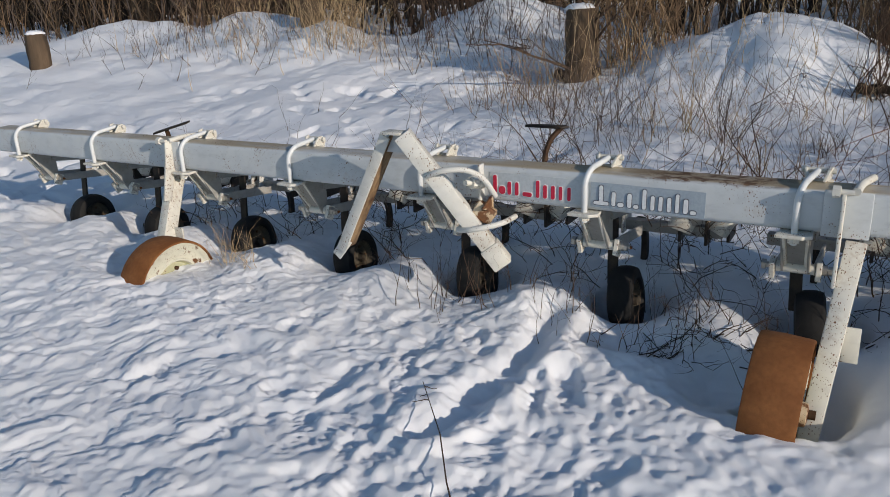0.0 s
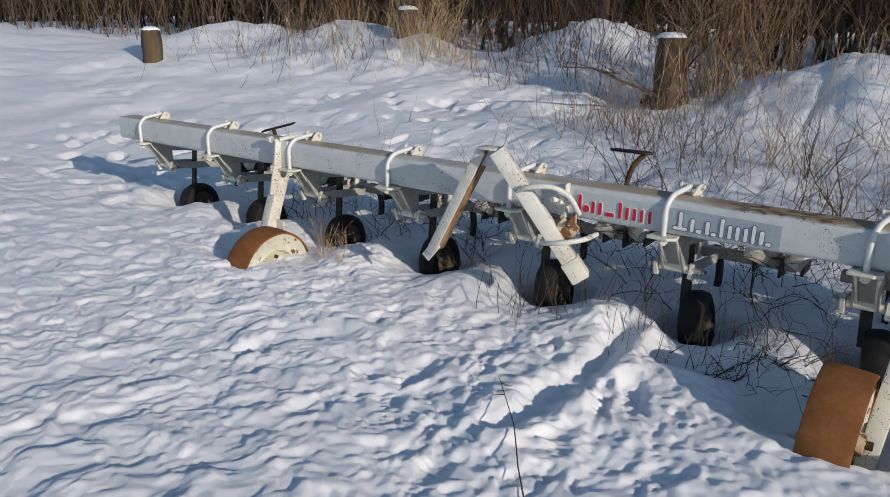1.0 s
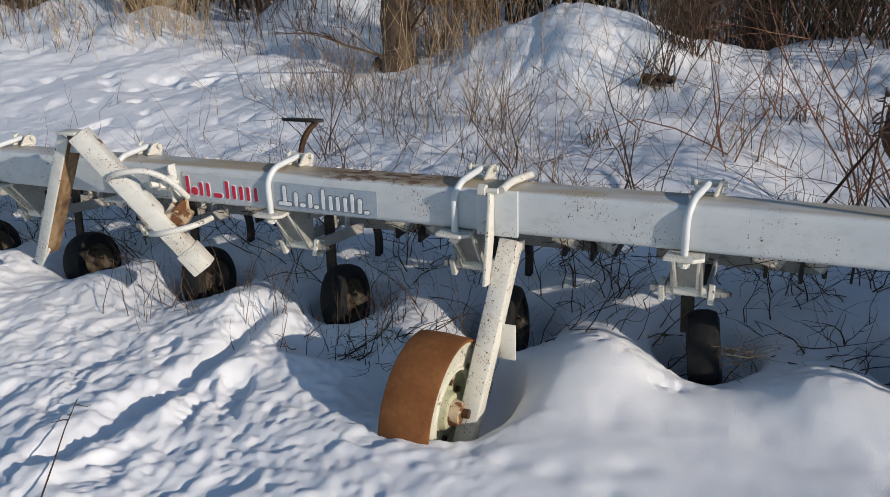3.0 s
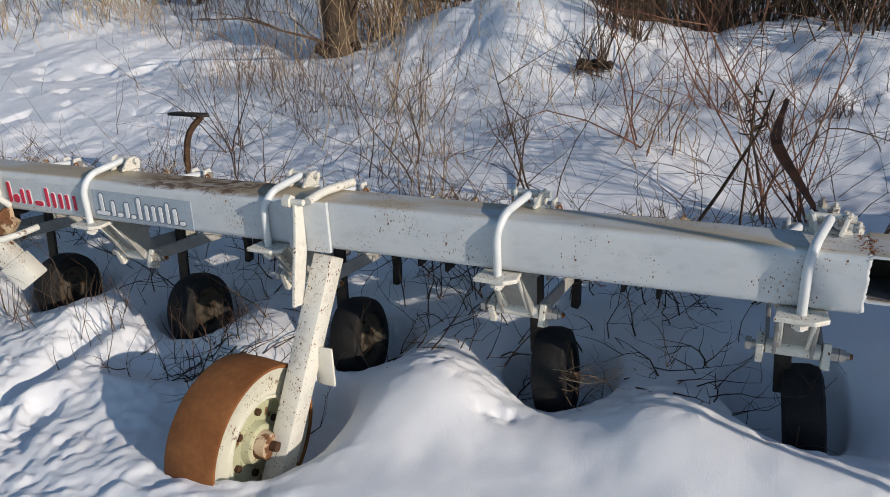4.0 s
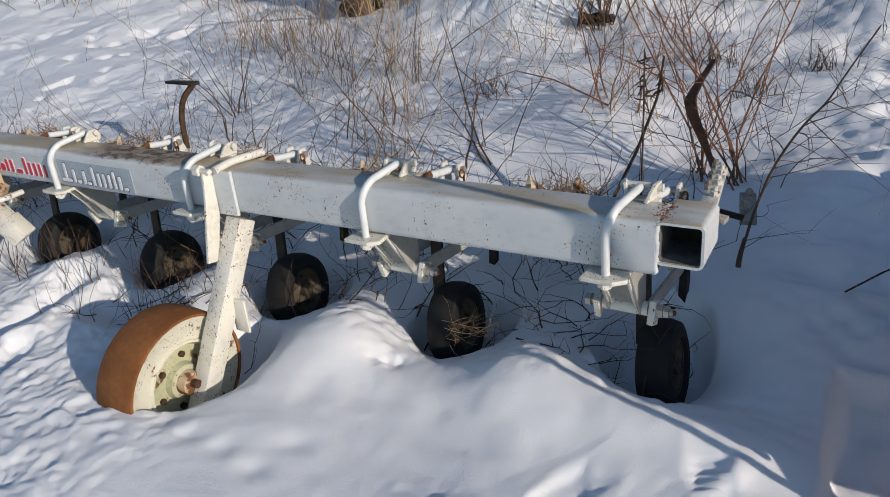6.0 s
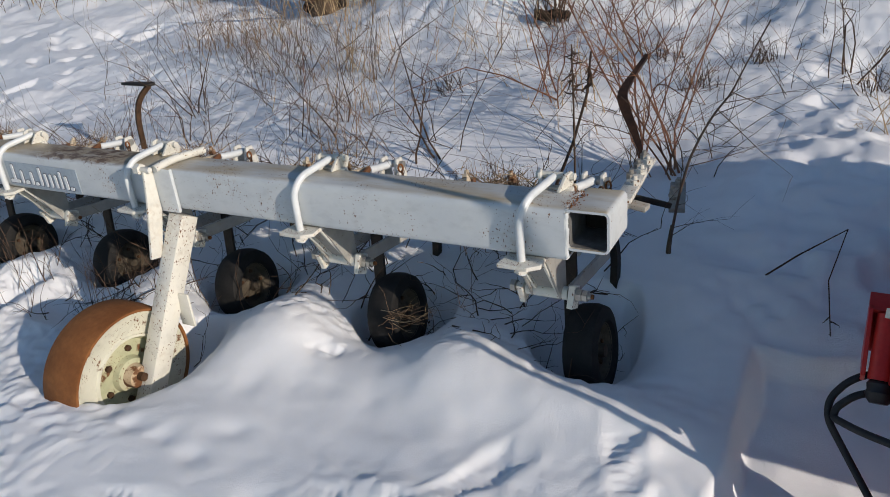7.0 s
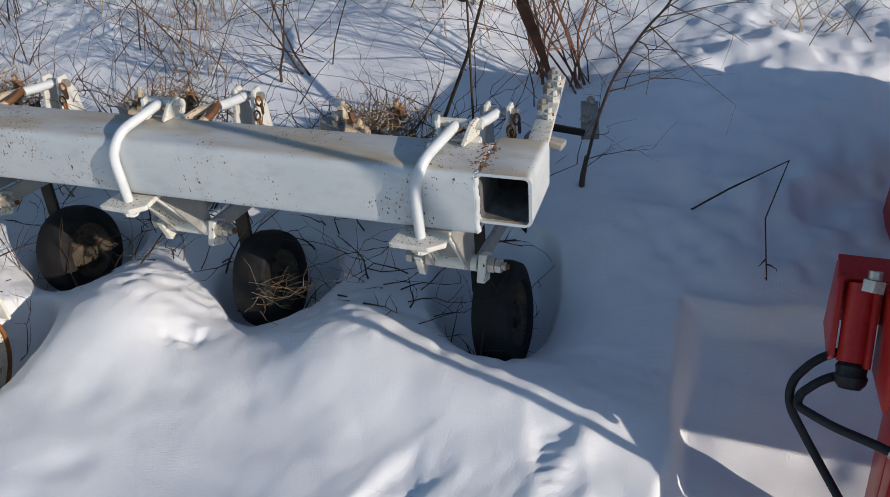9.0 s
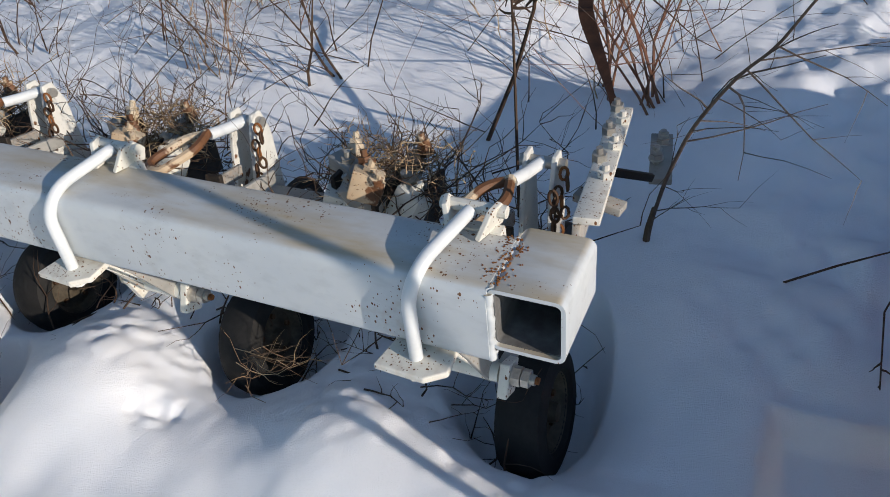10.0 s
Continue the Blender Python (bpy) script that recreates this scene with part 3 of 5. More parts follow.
# offset, width and height of each bar
WORD_A = ((0, 0.016, 0.078), (0.026, 0.030, 0.034), (0.066, 0.016, 0.056), (0.100, 0.016, 0.056), (0.134, 0.036, 0.018), (0.146, 0.030, 0.018), (0.194, 0.015, 0.072), (0.226, 0.016, 0.056), (0.260, 0.016, 0.056), (0.294, 0.014, 0.056), (0.330, 0.014, 0.056))
WORD_B = ((0.022, 0.015, 0.078), (0, 0.060, 0.014), (0.072, 0.015, 0.056), (0.096, 0.024, 0.016), (0.134, 0.016, 0.056), (0.158, 0.020, 0.014), (0.192, 0.014, 0.078), (0.224, 0.014, 0.056), (0.254, 0.014, 0.056), (0.286, 0.014, 0.056), (0.316, 0.013, 0.072), (0.346, 0.016, 0.056), (0.370, 0.022, 0.014))
for start, word, ink, rim in ((-1.168, WORD_A, STICKER_RED, STICKER_WHITE), (-0.728, WORD_B, STICKER_WHITE, STICKER_INK)):
    for n, (dx, w, h) in enumerate(word):
        lift = 0.0005 * (n % 2)
        put("outline", rounded_block(start + dx - 0.003, 0.597, w + 0.006, h + 0.006, -0.0042 - lift, -0.002), rim, sticker)
        put("bar", rounded_block(start + dx, 0.600, w, h, -0.0062 - lift, -0.002), ink, sticker)


# ---- row units ----
def row_unit(holder=True, yaw=5, rear=0.0):
    u = empty("row_unit", (0, 0, 0), "clamped cultivator row unit with linkage and black gauge wheel", "row unit", "row units on the toolbar")
    rod = rounded([(0, -0.016, Z0 - 0.045), (0, -0.016, TOP - 0.030), (0.012, 0.018, TOP + 0.014), (0.042, 0.14, TOP + 0.034)], 0.03)
    part("u_bolt", sweep(rod, 0.0118, 14), ROD_PAINT, u, "bent white round rod", 40)
    bm = prism([(-0.06, -0.052), (0.03, -0.056), (0.062, -0.03), (0.055, 0.035), (-0.05, 0.03)], "z", Z0 - 0.016, Z0 - 0.003, 0.003)
    part("lower_plate", bm, WHITE_PAINT, u)
    bm = bmesh.new()
    hexnut(bm, (0, -0.018, Z0 - 0.017), (0, -0.018, Z0 - 0.037), 0.021)
    part("nut", bm, WHITE_PAINT, u)
    for s in (-1, 1):
        bm = prism([(0.105, TOP + 0.001), (0.175, TOP + 0.001), (0.178, TOP + 0.028), (0.155, TOP + 0.052), (0.128, TOP + 0.048)], "x", 0.042 + s * 0.030 - 0.005, 0.042 + s * 0.030 + 0.005, 0.002)
        pivot = Vector((0.042 + s * 0.030, 0.14, TOP))
        bm.transform(Matrix.Translation(pivot) @ Matrix.Rotation(radians(s * 14), 4, "Y") @ Matrix.Rotation(radians(-s * 12), 4, "Z") @ Matrix.Translation(-pivot))
        part("clamp_ear", bm, WHITE_PAINT, u)
    bm = bmesh.new()
    add_box(bm, (-0.01, 0.135, TOP - 0.06), (0.095, 0.159, TOP + 0.004), 0.003)
    add_cyl(bm, (-0.012, 0.152, TOP + 0.034), (0.10, 0.152, TOP + 0.034), 0.011, None, 10)
    part("clamp_back", bm, WHITE_PAINT, u, smooth=35)
    # hanging bracket: a folded plate whose webs run down to the pivot tube
    PY, PZ = 0.165, Z0 - 0.190
    for x, k in ((-0.045, -1), (0.045, 1)):
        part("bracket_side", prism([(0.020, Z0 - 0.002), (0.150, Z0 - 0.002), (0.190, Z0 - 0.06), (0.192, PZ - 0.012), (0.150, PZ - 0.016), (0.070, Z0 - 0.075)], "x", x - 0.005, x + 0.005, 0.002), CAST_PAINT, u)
        part("bracket_web", bar((x * 0.9, 0.030, Z0 - 0.010), (x * 0.75, PY - 0.012, PZ + 0.016), 0.011, 0.020, (0, 0, 1)), WHITE_PAINT, u, "cream edge rib of the bracket")
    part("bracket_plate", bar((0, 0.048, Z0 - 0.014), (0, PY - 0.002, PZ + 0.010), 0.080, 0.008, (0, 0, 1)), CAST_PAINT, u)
    part("pivot_tube", cyl((-0.066, PY, PZ), (0.066, PY, PZ), 0.021, None, 16), WHITE_PAINT, u, smooth=40)
    part("pivot_bolt", bolt((-0.118, PY, PZ), (0.135, PY, PZ), 0.0105), ZINC, u, "rusty zinc bolt with nuts", 40)
    part("bolt_end", cyl((0.120, PY, PZ), (0.142, PY, PZ), 0.009, 0.007, 10), RUST, u, "rusty thread end", 40)
    for x, a in ((-0.080, 18), (0.080, -24)):
        m = Matrix.Translation((x, PY, PZ - 0.004)) @ Matrix.Rotation(radians(a), 4, "X")
        part("link_end", box((-0.010, -0.026, -0.040), (0.010, 0.026, 0.030), 0.003, m), WHITE_PAINT, u)
    for x in (-0.066, 0.066):
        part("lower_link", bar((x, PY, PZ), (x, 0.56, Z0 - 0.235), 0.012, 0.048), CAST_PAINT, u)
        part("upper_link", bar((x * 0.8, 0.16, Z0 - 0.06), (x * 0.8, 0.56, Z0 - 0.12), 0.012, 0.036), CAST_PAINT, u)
    # wheel on its stem
    lean = Matrix.Translation((0.062, 0.37, 0.055)) @ Matrix.Rotation(radians(-7), 4, "Y") @ Matrix.Rotation(radians(yaw), 4, "Z")
    R, w = 0.158, 0.056
    prof = [(-w * 0.72, 0.092), (-w, 0.104), (-w * 1.04, R - 0.035), (-w * 0.88, R - 0.010), (-w * 0.4, R - 0.001), (0, R), (w * 0.4, R - 0.001), (w * 0.88, R - 0.010), (w * 1.04, R - 0.035), (w, 0.104), (w * 0.72, 0.092)]
    t = part("tyre", lathe(prof, 44, lean), RUBBER, u, "smooth black rubber tyre", 40)
    prof = [(-w * 0.9, 0.0), (-w * 0.9, 0.022), (-w * 0.5, 0.026), (-w * 0.32, 0.045), (-w * 0.3, 0.078), (-w * 0.8, 0.095), (w * 0.8, 0.095), (w * 0.3, 0.078), (w * 0.32, 0.045), (w * 0.5, 0.026), (w * 0.9, 0.022), (w * 0.9, 0.0)]
    part("rim", lathe(prof, 36, lean), RIM_GRIME, t, "grimy brown dished rim", 40)
    for k in range(5):
        bm = bmesh.new()
        a = 6.28319 * k / 5
        p = lean @ Vector((w * 0.30, 0.06 * math.cos(a), 0.06 * math.sin(a)))
        q = lean @ Vector((w * 0.46, 0.06 * math.cos(a), 0.06 * math.sin(a)))
        hexnut(bm, p, q, 0.008)
        part("rim_bolt", bm, DARK_RUST, t)
    part("wheel_stem", bar((-0.005, 0.375, 0.12), (-0.03, 0.44, Z0 - 0.06), 0.048, 0.014, (0, 1, 0)), STEEL, u, "dark flat steel stem")
    # rear frame
    for x in (-0.088 + rear, -0.022 + rear):
        part("rear_ear", prism([(0.545, Z0 - 0.26), (0.675, Z0 - 0.26), (0.672, Z0 - 0.05), (0.648, Z0 + 0.018), (0.612, Z0 + 0.018), (0.585, Z0 - 0.07)], "x", x - 0.006, x + 0.006, 0.003), HITCH_PAINT, u)
    part("spacer", cyl((-0.105 + rear, 0.63, Z0 - 0.008), (rear, 0.63, Z0 - 0.008), 0.014, None, 12), ZINC, u, smooth=40)
    part("top_rod", sweep([(-0.055 + rear, 0.63, Z0 - 0.008), (-0.07 + rear, 0.57, Z0 - 0.004), (-0.085 + rear, 0.52, Z0 + 0.002)], 0.015, 10), ROD_PAINT, u, smooth=40)
    yoke = rounded([(-0.085, 0.52, Z0 + 0.004), (-0.135, 0.49, Z0 + 0.000), (-0.175, 0.38, Z0 - 0.02), (-0.115, 0.35, Z0 - 0.02), (-0.070, 0.45, Z0 + 0.000), (-0.088, 0.52, Z0 + 0.008)], 0.03)
    yoke = [p + Vector((rear, 0, 0)) for p in yoke]
    part("yoke", sweep(yoke, 0.012, 8), RUSTY_CREAM, u, "rust-stained forged yoke", 40)
    for k in range(7):
        c = Vector((0.004 + rear + 0.011 * math.sin(2.1 * k), 0.60 - 0.006 * k, Z0 - 0.012 - 0.021 * k))
        turn = Matrix.Translation(c) @ Matrix.Rotation(radians(25 + 90 * (k % 2)), 4, "Z")
        loop = [turn @ Vector((0.009 * math.cos(6.28319 * q / 10), 0, 0.016 * math.sin(6.28319 * q / 10))) for q in range(11)]
        part("chain_link", sweep(loop, 0.0036, 5), DARK_RUST if k % 3 else RUST, u, "rusty chain link")
    if holder:
        part("cross_bar", box((-0.16, 0.585, Z0 - 0.25), (0.42, 0.635, Z0 - 0.20), 0.005), CAST_PAINT, u)
    # clamped tool holder: castings, bolts and an upright shank
    r = random.Random(5)
    if holder:
        # Dark plates added so that the hollow among the castings looks shaded.
        for k, (x, y) in enumerate(((0.24, 0.60), (0.36, 0.58), (0.44, 0.66))):
            part("holder_shade_plate", box((x - 0.007, y - 0.05, Z0 - 0.27), (x + 0.007, y + 0.10, Z0 - 0.09 - 0.03 * k), 0.003), STEEL, u, "added dark plate standing for shade inside the holder")
    for k in range(16 if holder else 0):
        big = k < 5
        m = pose(0.25 + 0.055 * (k % 4) + r.uniform(-0.015, 0.015), 0.55 + 0.055 * (k // 3 % 4) + r.uniform(-0.02, 0.02), Z0 - 0.175 + 0.045 * (k % 3), r.uniform(-25, 25), r.uniform(-25, 25), r.uniform(-40, 40))
        sx, sy, sz = (r.uniform(0.036, 0.055), r.uniform(0.02, 0.03), r.uniform(0.035, 0.055)) if big else (r.uniform(0.014, 0.026), r.uniform(0.012, 0.024), r.uniform(0.016, 0.032))
        bm = bmesh.new()
        add_box(bm, (-sx, -sy, -sz), (sx, sy, sz), 0.006)
        add_cyl(bm, (0, 0, sz), (0, 0, sz + 0.012), 0.018, None, 6)
        add_cyl(bm, (0, 0, sz), (0, 0, sz + 0.030), 0.009, None, 8)
        bm.transform(m)
        part("holder_casting", bm, (WHITE_PAINT, CAST_PAINT, RUSTY_CREAM)[k % 3], u, smooth=35)
    tine = rounded([(0.02, 0.62, Z0 - 0.23), (0.025, 0.72, Z0 - 0.22), (0.03, 0.77, 0.22), (0.03, 0.73, -0.02)], 0.06)
    bm = bmesh.new()
    add_sweep(bm, tine, 0.020, 4)
    part("tine", bm, STEEL, u, "dark curved spring tine", 30)
    return u


first = row_unit()
first.matrix_basis = Matrix.Translation((UNITS[0], 0, 0))
for x in UNITS[1:-1]:
    copy_thing(first, Matrix.Translation((x, 0, 0)))
row_unit(False, 2, 0.05).matrix_basis = Matrix.Translation((UNITS[-1], 0, 0))


# ---- depth wheels ----
def depth_wheel(s, x, cz):
    """s: the side of the wheel on which its arm stands."""
    cy, R = -0.285, 0.252
    w = empty("depth_wheel_assembly", (x, cy, cz - R), "large rust-brown steel depth wheel with cream disc on slanted arm", "depth wheel", "depth wheels on the toolbar")
    m = Matrix.Translation((x, cy, cz)) @ Matrix.Rotation(radians(3.0), 4, "Y")
    n = 72
    prof = [(-0.075, R - 0.012), (-0.076, R - 0.003), (-0.068, R), (0.0, R + 0.003), (0.088, R), (0.096, R - 0.003), (0.095, R - 0.012), (0.085, R - 0.014), (-0.068, R - 0.014), (-0.075, R - 0.012)]
    put("rim", lathe(prof, n, m), RUST, w, "rust-brown steel rim")
    for side in (-0.75, 1):
        p = [(side * 0.088, R - 0.012), (side * 0.086, R - 0.022), (side * 0.080, R - 0.03), (side * 0.074, 0.156), (side * 0.080, 0.152), (side * 0.080, 0.144), (side * 0.066, 0.140)]
        put("disc", lathe(p, 56, m), DISC_PAINT, w, "cream painted disc with chipped edge")
        p = [(side * 0.066, 0.140), (side * 0.050, 0.130), (side * 0.050, 0.070), (side * 0.072, 0.062), (side * 0.076, 0.046)]
        put("hub_plate", lathe(p, 48, m), HUB_PAINT, w, "greenish dished hub plate")
        for k in range(6):
            bm = bmesh.new()
            a = 6.28319 * (k + 0.3) / 6
            hexnut(bm, m @ Vector((side * 0.048, 0.100 * math.cos(a), 0.100 * math.sin(a))), m @ Vector((side * 0.062, 0.100 * math.cos(a), 0.100 * math.sin(a))), 0.012)
            put("lug_nut", bm, DARK_RUST, w)
        put("hub", lathe([(side * 0.074, 0.046), (side * 0.108, 0.040), (side * 0.112, 0.022), (side * 0.112, 0.0)], 24, m), RUSTY_CREAM, w)
    ax = x + s * 0.145
    put("arm", bar((ax + s * 0.036, 0.028, Z0 - 0.030), (ax - s * 0.030, cy - 0.005, cz - 0.13), 0.066, 0.080, (0, 1, 0), 0.005), WHITE_PAINT, w, "cream box arm peppered with rust")
    put("front_plate", box((ax - 0.075, -0.016, Z0 - 0.004), (ax + 0.072, -0.002, TOP + 0.006), 0.003), BEAM_PAINT, w)
    put("rib", prism([(-0.015, TOP + 0.012), (-0.055, TOP + 0.004), (-0.070, Z0 + 0.06), (-0.120, Z0 - 0.15), (-0.070, Z0 - 0.16), (-0.020, Z0 + 0.0)], "x", ax - s * 0.014 - 0.006, ax - s * 0.014 + 0.006, 0.003), WHITE_PAINT, w)
    bm = bmesh.new()
    add_cyl(bm, (ax - 0.045, -0.045, TOP + 0.010), (ax + 0.015, -0.045, TOP + 0.010), 0.010, None, 12)
    hexnut(bm, (ax - 0.050, -0.045, TOP + 0.010), (ax - 0.026, -0.045, TOP + 0.010), 0.021)
    put("clamp_bolt", bm, WHITE_PAINT, w)
    strap = rounded([(ax + 0.02, -0.03, TOP + 0.010), (ax + 0.03, 0.05, TOP + 0.020), (ax + 0.06, 0.17, TOP + 0.016)], 0.03)
    put("top_strap", sweep(strap, 0.014, 10), WHITE_PAINT, w)
    put("axle", cyl((ax - s * 0.10, cy, cz), (ax - s * 0.01, cy, cz), 0.016, None, 12), DARK_RUST, w)
    put("scraper", box((ax + 0.024, cy + 0.19, cz + 0.12), (ax + 0.088, cy + 0.20, cz + 0.25), 0.002), WHITE_PAINT, w)
    return w


depth_wheel(1, 0.010, 0.030)
depth_wheel(-1, -2.985, 0.015)


# ---- hitch ----
hitch = empty("hitch_frame", (-1.5, -0.1, 0.33), "cream A-shaped hitch frame with rusty inner faces on the toolbar", "hitch frame")


put("left_leg", bar((-1.570, -0.195, 0.862), (-1.868, -0.185, 0.320), 0.050, 0.009, (0, 1, 0), 0.002), HITCH_PAINT, hitch, "cream angle-iron leg")
put("inner_flange", bar((-1.549, -0.152, 0.862), (-1.847, -0.142, 0.330), 0.009, 0.076, (0, 1, 0), 0.002), STREAKED, hitch, "rust-streaked inner flange")
put("right_leg", bar((-1.485, -0.195, 0.875), (-1.155, -0.035, 0.350), 0.072, 0.075, (0.45, -0.9, 0), 0.005), HITCH_PAINT, hitch, "cream box leg with rust stains")
put("leg_cap", bar((-1.178, -0.046, 0.386), (-1.122, -0.020, 0.298), 0.086, 0.088, (0.45, -0.9, 0), 0.006), WHITE_PAINT, hitch)
put("apex_plate", prism([(-1.60, 0.79), (-1.46, 0.79), (-1.475, 0.882), (-1.575, 0.882)], "y", -0.17, -0.158, 0.003), BEAM_PAINT, hitch)
put("apex_top", box((-1.575, -0.225, 0.872), (-1.475, -0.155, 0.884), 0.003), WHITE_PAINT, hitch)
put("foot_tab", bar((-1.835, -0.170, 0.37), (-1.905, -0.175, 0.285), 0.05, 0.010, (0, 1, 0)), HITCH_PAINT, hitch)
for pts in ([(-1.385, -0.192, 0.700), (-1.310, -0.212, 0.735), (-1.210, -0.165, 0.742), (-1.160, -0.105, 0.695), (-1.150, -0.025, 0.600)],
            [(-1.300, -0.010, 0.455), (-1.285, -0.135, 0.465), (-1.175, -0.165, 0.490), (-1.085, -0.090, 0.505), (-1.075, 0.010, 0.510)]):
    put("clamp_loop", sweep(rounded(pts, 0.05), 0.012, 10), HITCH_PAINT, hitch, "bent rod round the leg")
bm = cyl((-1.195, -0.02, 0.660), (-1.236, -0.125, 0.672), 0.013, None, 12)
hexnut(bm, (-1.214, -0.068, 0.666), (-1.225, -0.098, 0.669), 0.027)
add_cyl(bm, (-1.203, -0.040, 0.662), (-1.213, -0.066, 0.665), 0.031, None, 18)
put("clamp_nut", bm, WHITE_PAINT, hitch, "large painted nut on a stud")
put("clamp_block", bar((-1.235, -0.05, 0.555), (-1.165, -0.02, 0.50), 0.07, 0.06, (0.45, -0.9, 0), 0.008), RUSTY_CREAM, hitch, "rust-stained clamp block")
put("side_plate", prism([(-1.222, Z0 - 0.01), (-1.212, Z0 - 0.01), (-1.212, TOP + 0.008), (-1.222, TOP + 0.008)], "y", -0.040, 0.0, 0.002), HITCH_PAINT, hitch)
put("gusset", prism([(-0.10, 0.560), (-0.002, 0.600), (-0.002, 0.520)], "x", -1.180, -1.170, 0.002), RUSTY_CREAM, hitch, "rust-stained gusset")


# ---- tools standing up behind the bar ----
def blade_tool(name, label, pts, widths, thick, material):
    """A curved flat tool: a strip swept along points, wide across x."""
    bm = bmesh.new()
    pts = [Vector(p) for p in pts]
    rows = []
    for i, p in enumerate(pts):
        d = (pts[min(i + 1, len(pts) - 1)] - pts[max(i - 1, 0)]).normalized()
        side = Vector((1, 0, 0)) - d * d.x
        side.normalize()
        nrm = d.cross(side)
        w = widths[i] / 2
        rows.append([bm.verts.new(p + side * a * w + nrm * b * thick / 2) for a, b in ((-1, -1), (1, -1), (1, 1), (-1, 1))])
    for a, b in zip(rows, rows[1:]):
        for k in range(4):
            bm.faces.new((a[k], a[(k + 1) % 4], b[(k + 1) % 4], b[k]))
    bm.faces.new(rows[0][::-1])
    bm.faces.new(rows[-1])
    bmesh.ops.recalc_face_normals(bm, faces=bm.faces[:])
    return part(name, bm, material, None, label, 50)


def tools():
    pts = rounded([(-1.515, 1.26, 0.28), (-1.515, 1.27, 0.46), (-1.50, 1.30, 0.57), (-1.445, 1.355, 0.642)], 0.09)
    pts = [p + Vector((0.03, 0, 0)) for p in pts]
    hook = empty("duckfoot_tine", (-1.485, 1.26, 0.28), "rusty upturned tine with duckfoot blade standing behind the toolbar", "tine")
    put("stem", sweep(pts, 0.017, 6), DARK_RUST, hook)
    put("blade", prism([(-1.64, 1.340), (-1.62, 1.375), (-1.40, 1.39), (-1.365, 1.36), (-1.40, 1.325)], "z", 0.640, 0.656, 0.004), STEEL, hook, "dark steel duckfoot blade")
    wing = empty("duckfoot_tine", (-3.80, 0.52, 0.40), "dark upturned tine with pointed blade standing behind the toolbar", "tine")
    put("stem", sweep([(-3.83, 0.60, 0.40), (-3.82, 0.57, 0.56), (-3.80, 0.53, 0.66)], 0.014, 6), DARK_RUST, wing)
    put("blade", bar((-3.87, 0.49, 0.650), (-3.68, 0.61, 0.710), 0.085, 0.012, (0, 0, 1), 0.004), STEEL, wing, "dark pointed blade")
    pts = rounded([(1.583, 1.04, 0.485), (1.525, 1.15, 0.545), (1.455, 1.25, 0.620), (1.418, 1.30, 0.675), (1.425, 1.42, 0.715), (1.447, 1.60, 0.775)], 0.08, 6)
    n = len(pts)
    b = blade_tool("curved_tine", "long rusty brown curved tine rising from the end unit", pts, [0.016 + 0.026 * math.sin(3.0 * i / (n - 1)) for i in range(n)], 0.012, RUST_TINE)
    tagged(b, category="tine")


tools()

# ---- depth setter on the end unit ----
setter = empty("depth_setter", (1.63, 0.7, 0.5), "cream bolted strip with chain and side arm on end unit", "depth setter")
a, b = Vector((1.688, 0.38, 0.600)), Vector((1.603, 1.03, 0.505))
put("strip", bar(a, b, 0.052, 0.016), WHITE_PAINT, setter, "cream strip with rusty nuts")
put("strip", bar(a + Vector((-0.02, 0, -0.05)), b + Vector((-0.02, 0, -0.05)), 0.016, 0.07), CAST_PAINT, setter)
for k in range(6):
    p = a.lerp(b, 0.30 + 0.13 * k) + Vector((0.012 * (-1) ** k, 0, 0.006))
    bm = bmesh.new()
    hexnut(bm, p, p + Vector((0, -0.002, 0.022)), 0.017)
    add_cyl(bm, p, p + Vector((0, -0.003, 0.036)), 0.008, None, 8)
    put("nut", bm, (WHITE_PAINT, ZINC)[k % 2], setter)
put("side_arm", bar((1.575, 0.86, 0.42), (1.70, 0.98, 0.345), 0.016, 0.022), STEEL, setter)
put("side_plate", bar((1.680, 1.20, 0.350), (1.715, 1.02, 0.310), 0.060, 0.022), CAST_PAINT, setter, "dull grey side plate")
for by in (1.19, 1.10):
    put("side_bolt", bolt((1.690, by - 0.02, 0.310), (1.690, by - 0.03, 0.390), 0.009), ZINC, setter)
put("side_tab", bar((1.60, 0.62, 0.50), (1.71, 0.60, 0.49), 0.04, 0.02), CAST_PAINT, setter)
for k in range(9):
    c = Vector((1.605, 0.44 + 0.012 * math.sin(k), 0.60 - 0.024 * k))
    turn = Matrix.Translation(c) @ Matrix.Rotation(radians(90 * (k % 2)), 4, "Z")
    loop = [turn @ Vector((0.009 * math.cos(6.28319 * q / 12), 0, 0.017 * math.sin(6.28319 * q / 12))) for q in range(13)]
    put("chain_link", sweep(loop, 0.0035, 6), DARK_RUST, setter)


# ---- the red machine at the end ----
red = empty("red_machine", (2.9, 0.5, 0.0), "red painted farm machine with black hydraulic hoses", "farm machine")
put("side_plate", prism([(0.215, 0.475), (0.150, 0.480), (0.058, 0.345), (0.075, 0.318), (0.190, 0.322)], "x", 2.364, 2.374, 0.002), RED, red)
put("top_lip", bar((2.364, 0.185, 0.478), (2.620, 0.185, 0.478), 0.062, 0.010, (0, -0.3, 1), 0.002), RED, red)
put("back_plate", prism([(2.374, 0.330), (2.62, 0.330), (2.62, 0.470), (2.374, 0.470)], "y", 0.196, 0.204, 0.002), RED, red)
put("cylinder", cyl((2.412, 0.155, 0.462), (2.408, 0.058, 0.335), 0.030, None, 22), RED, red)
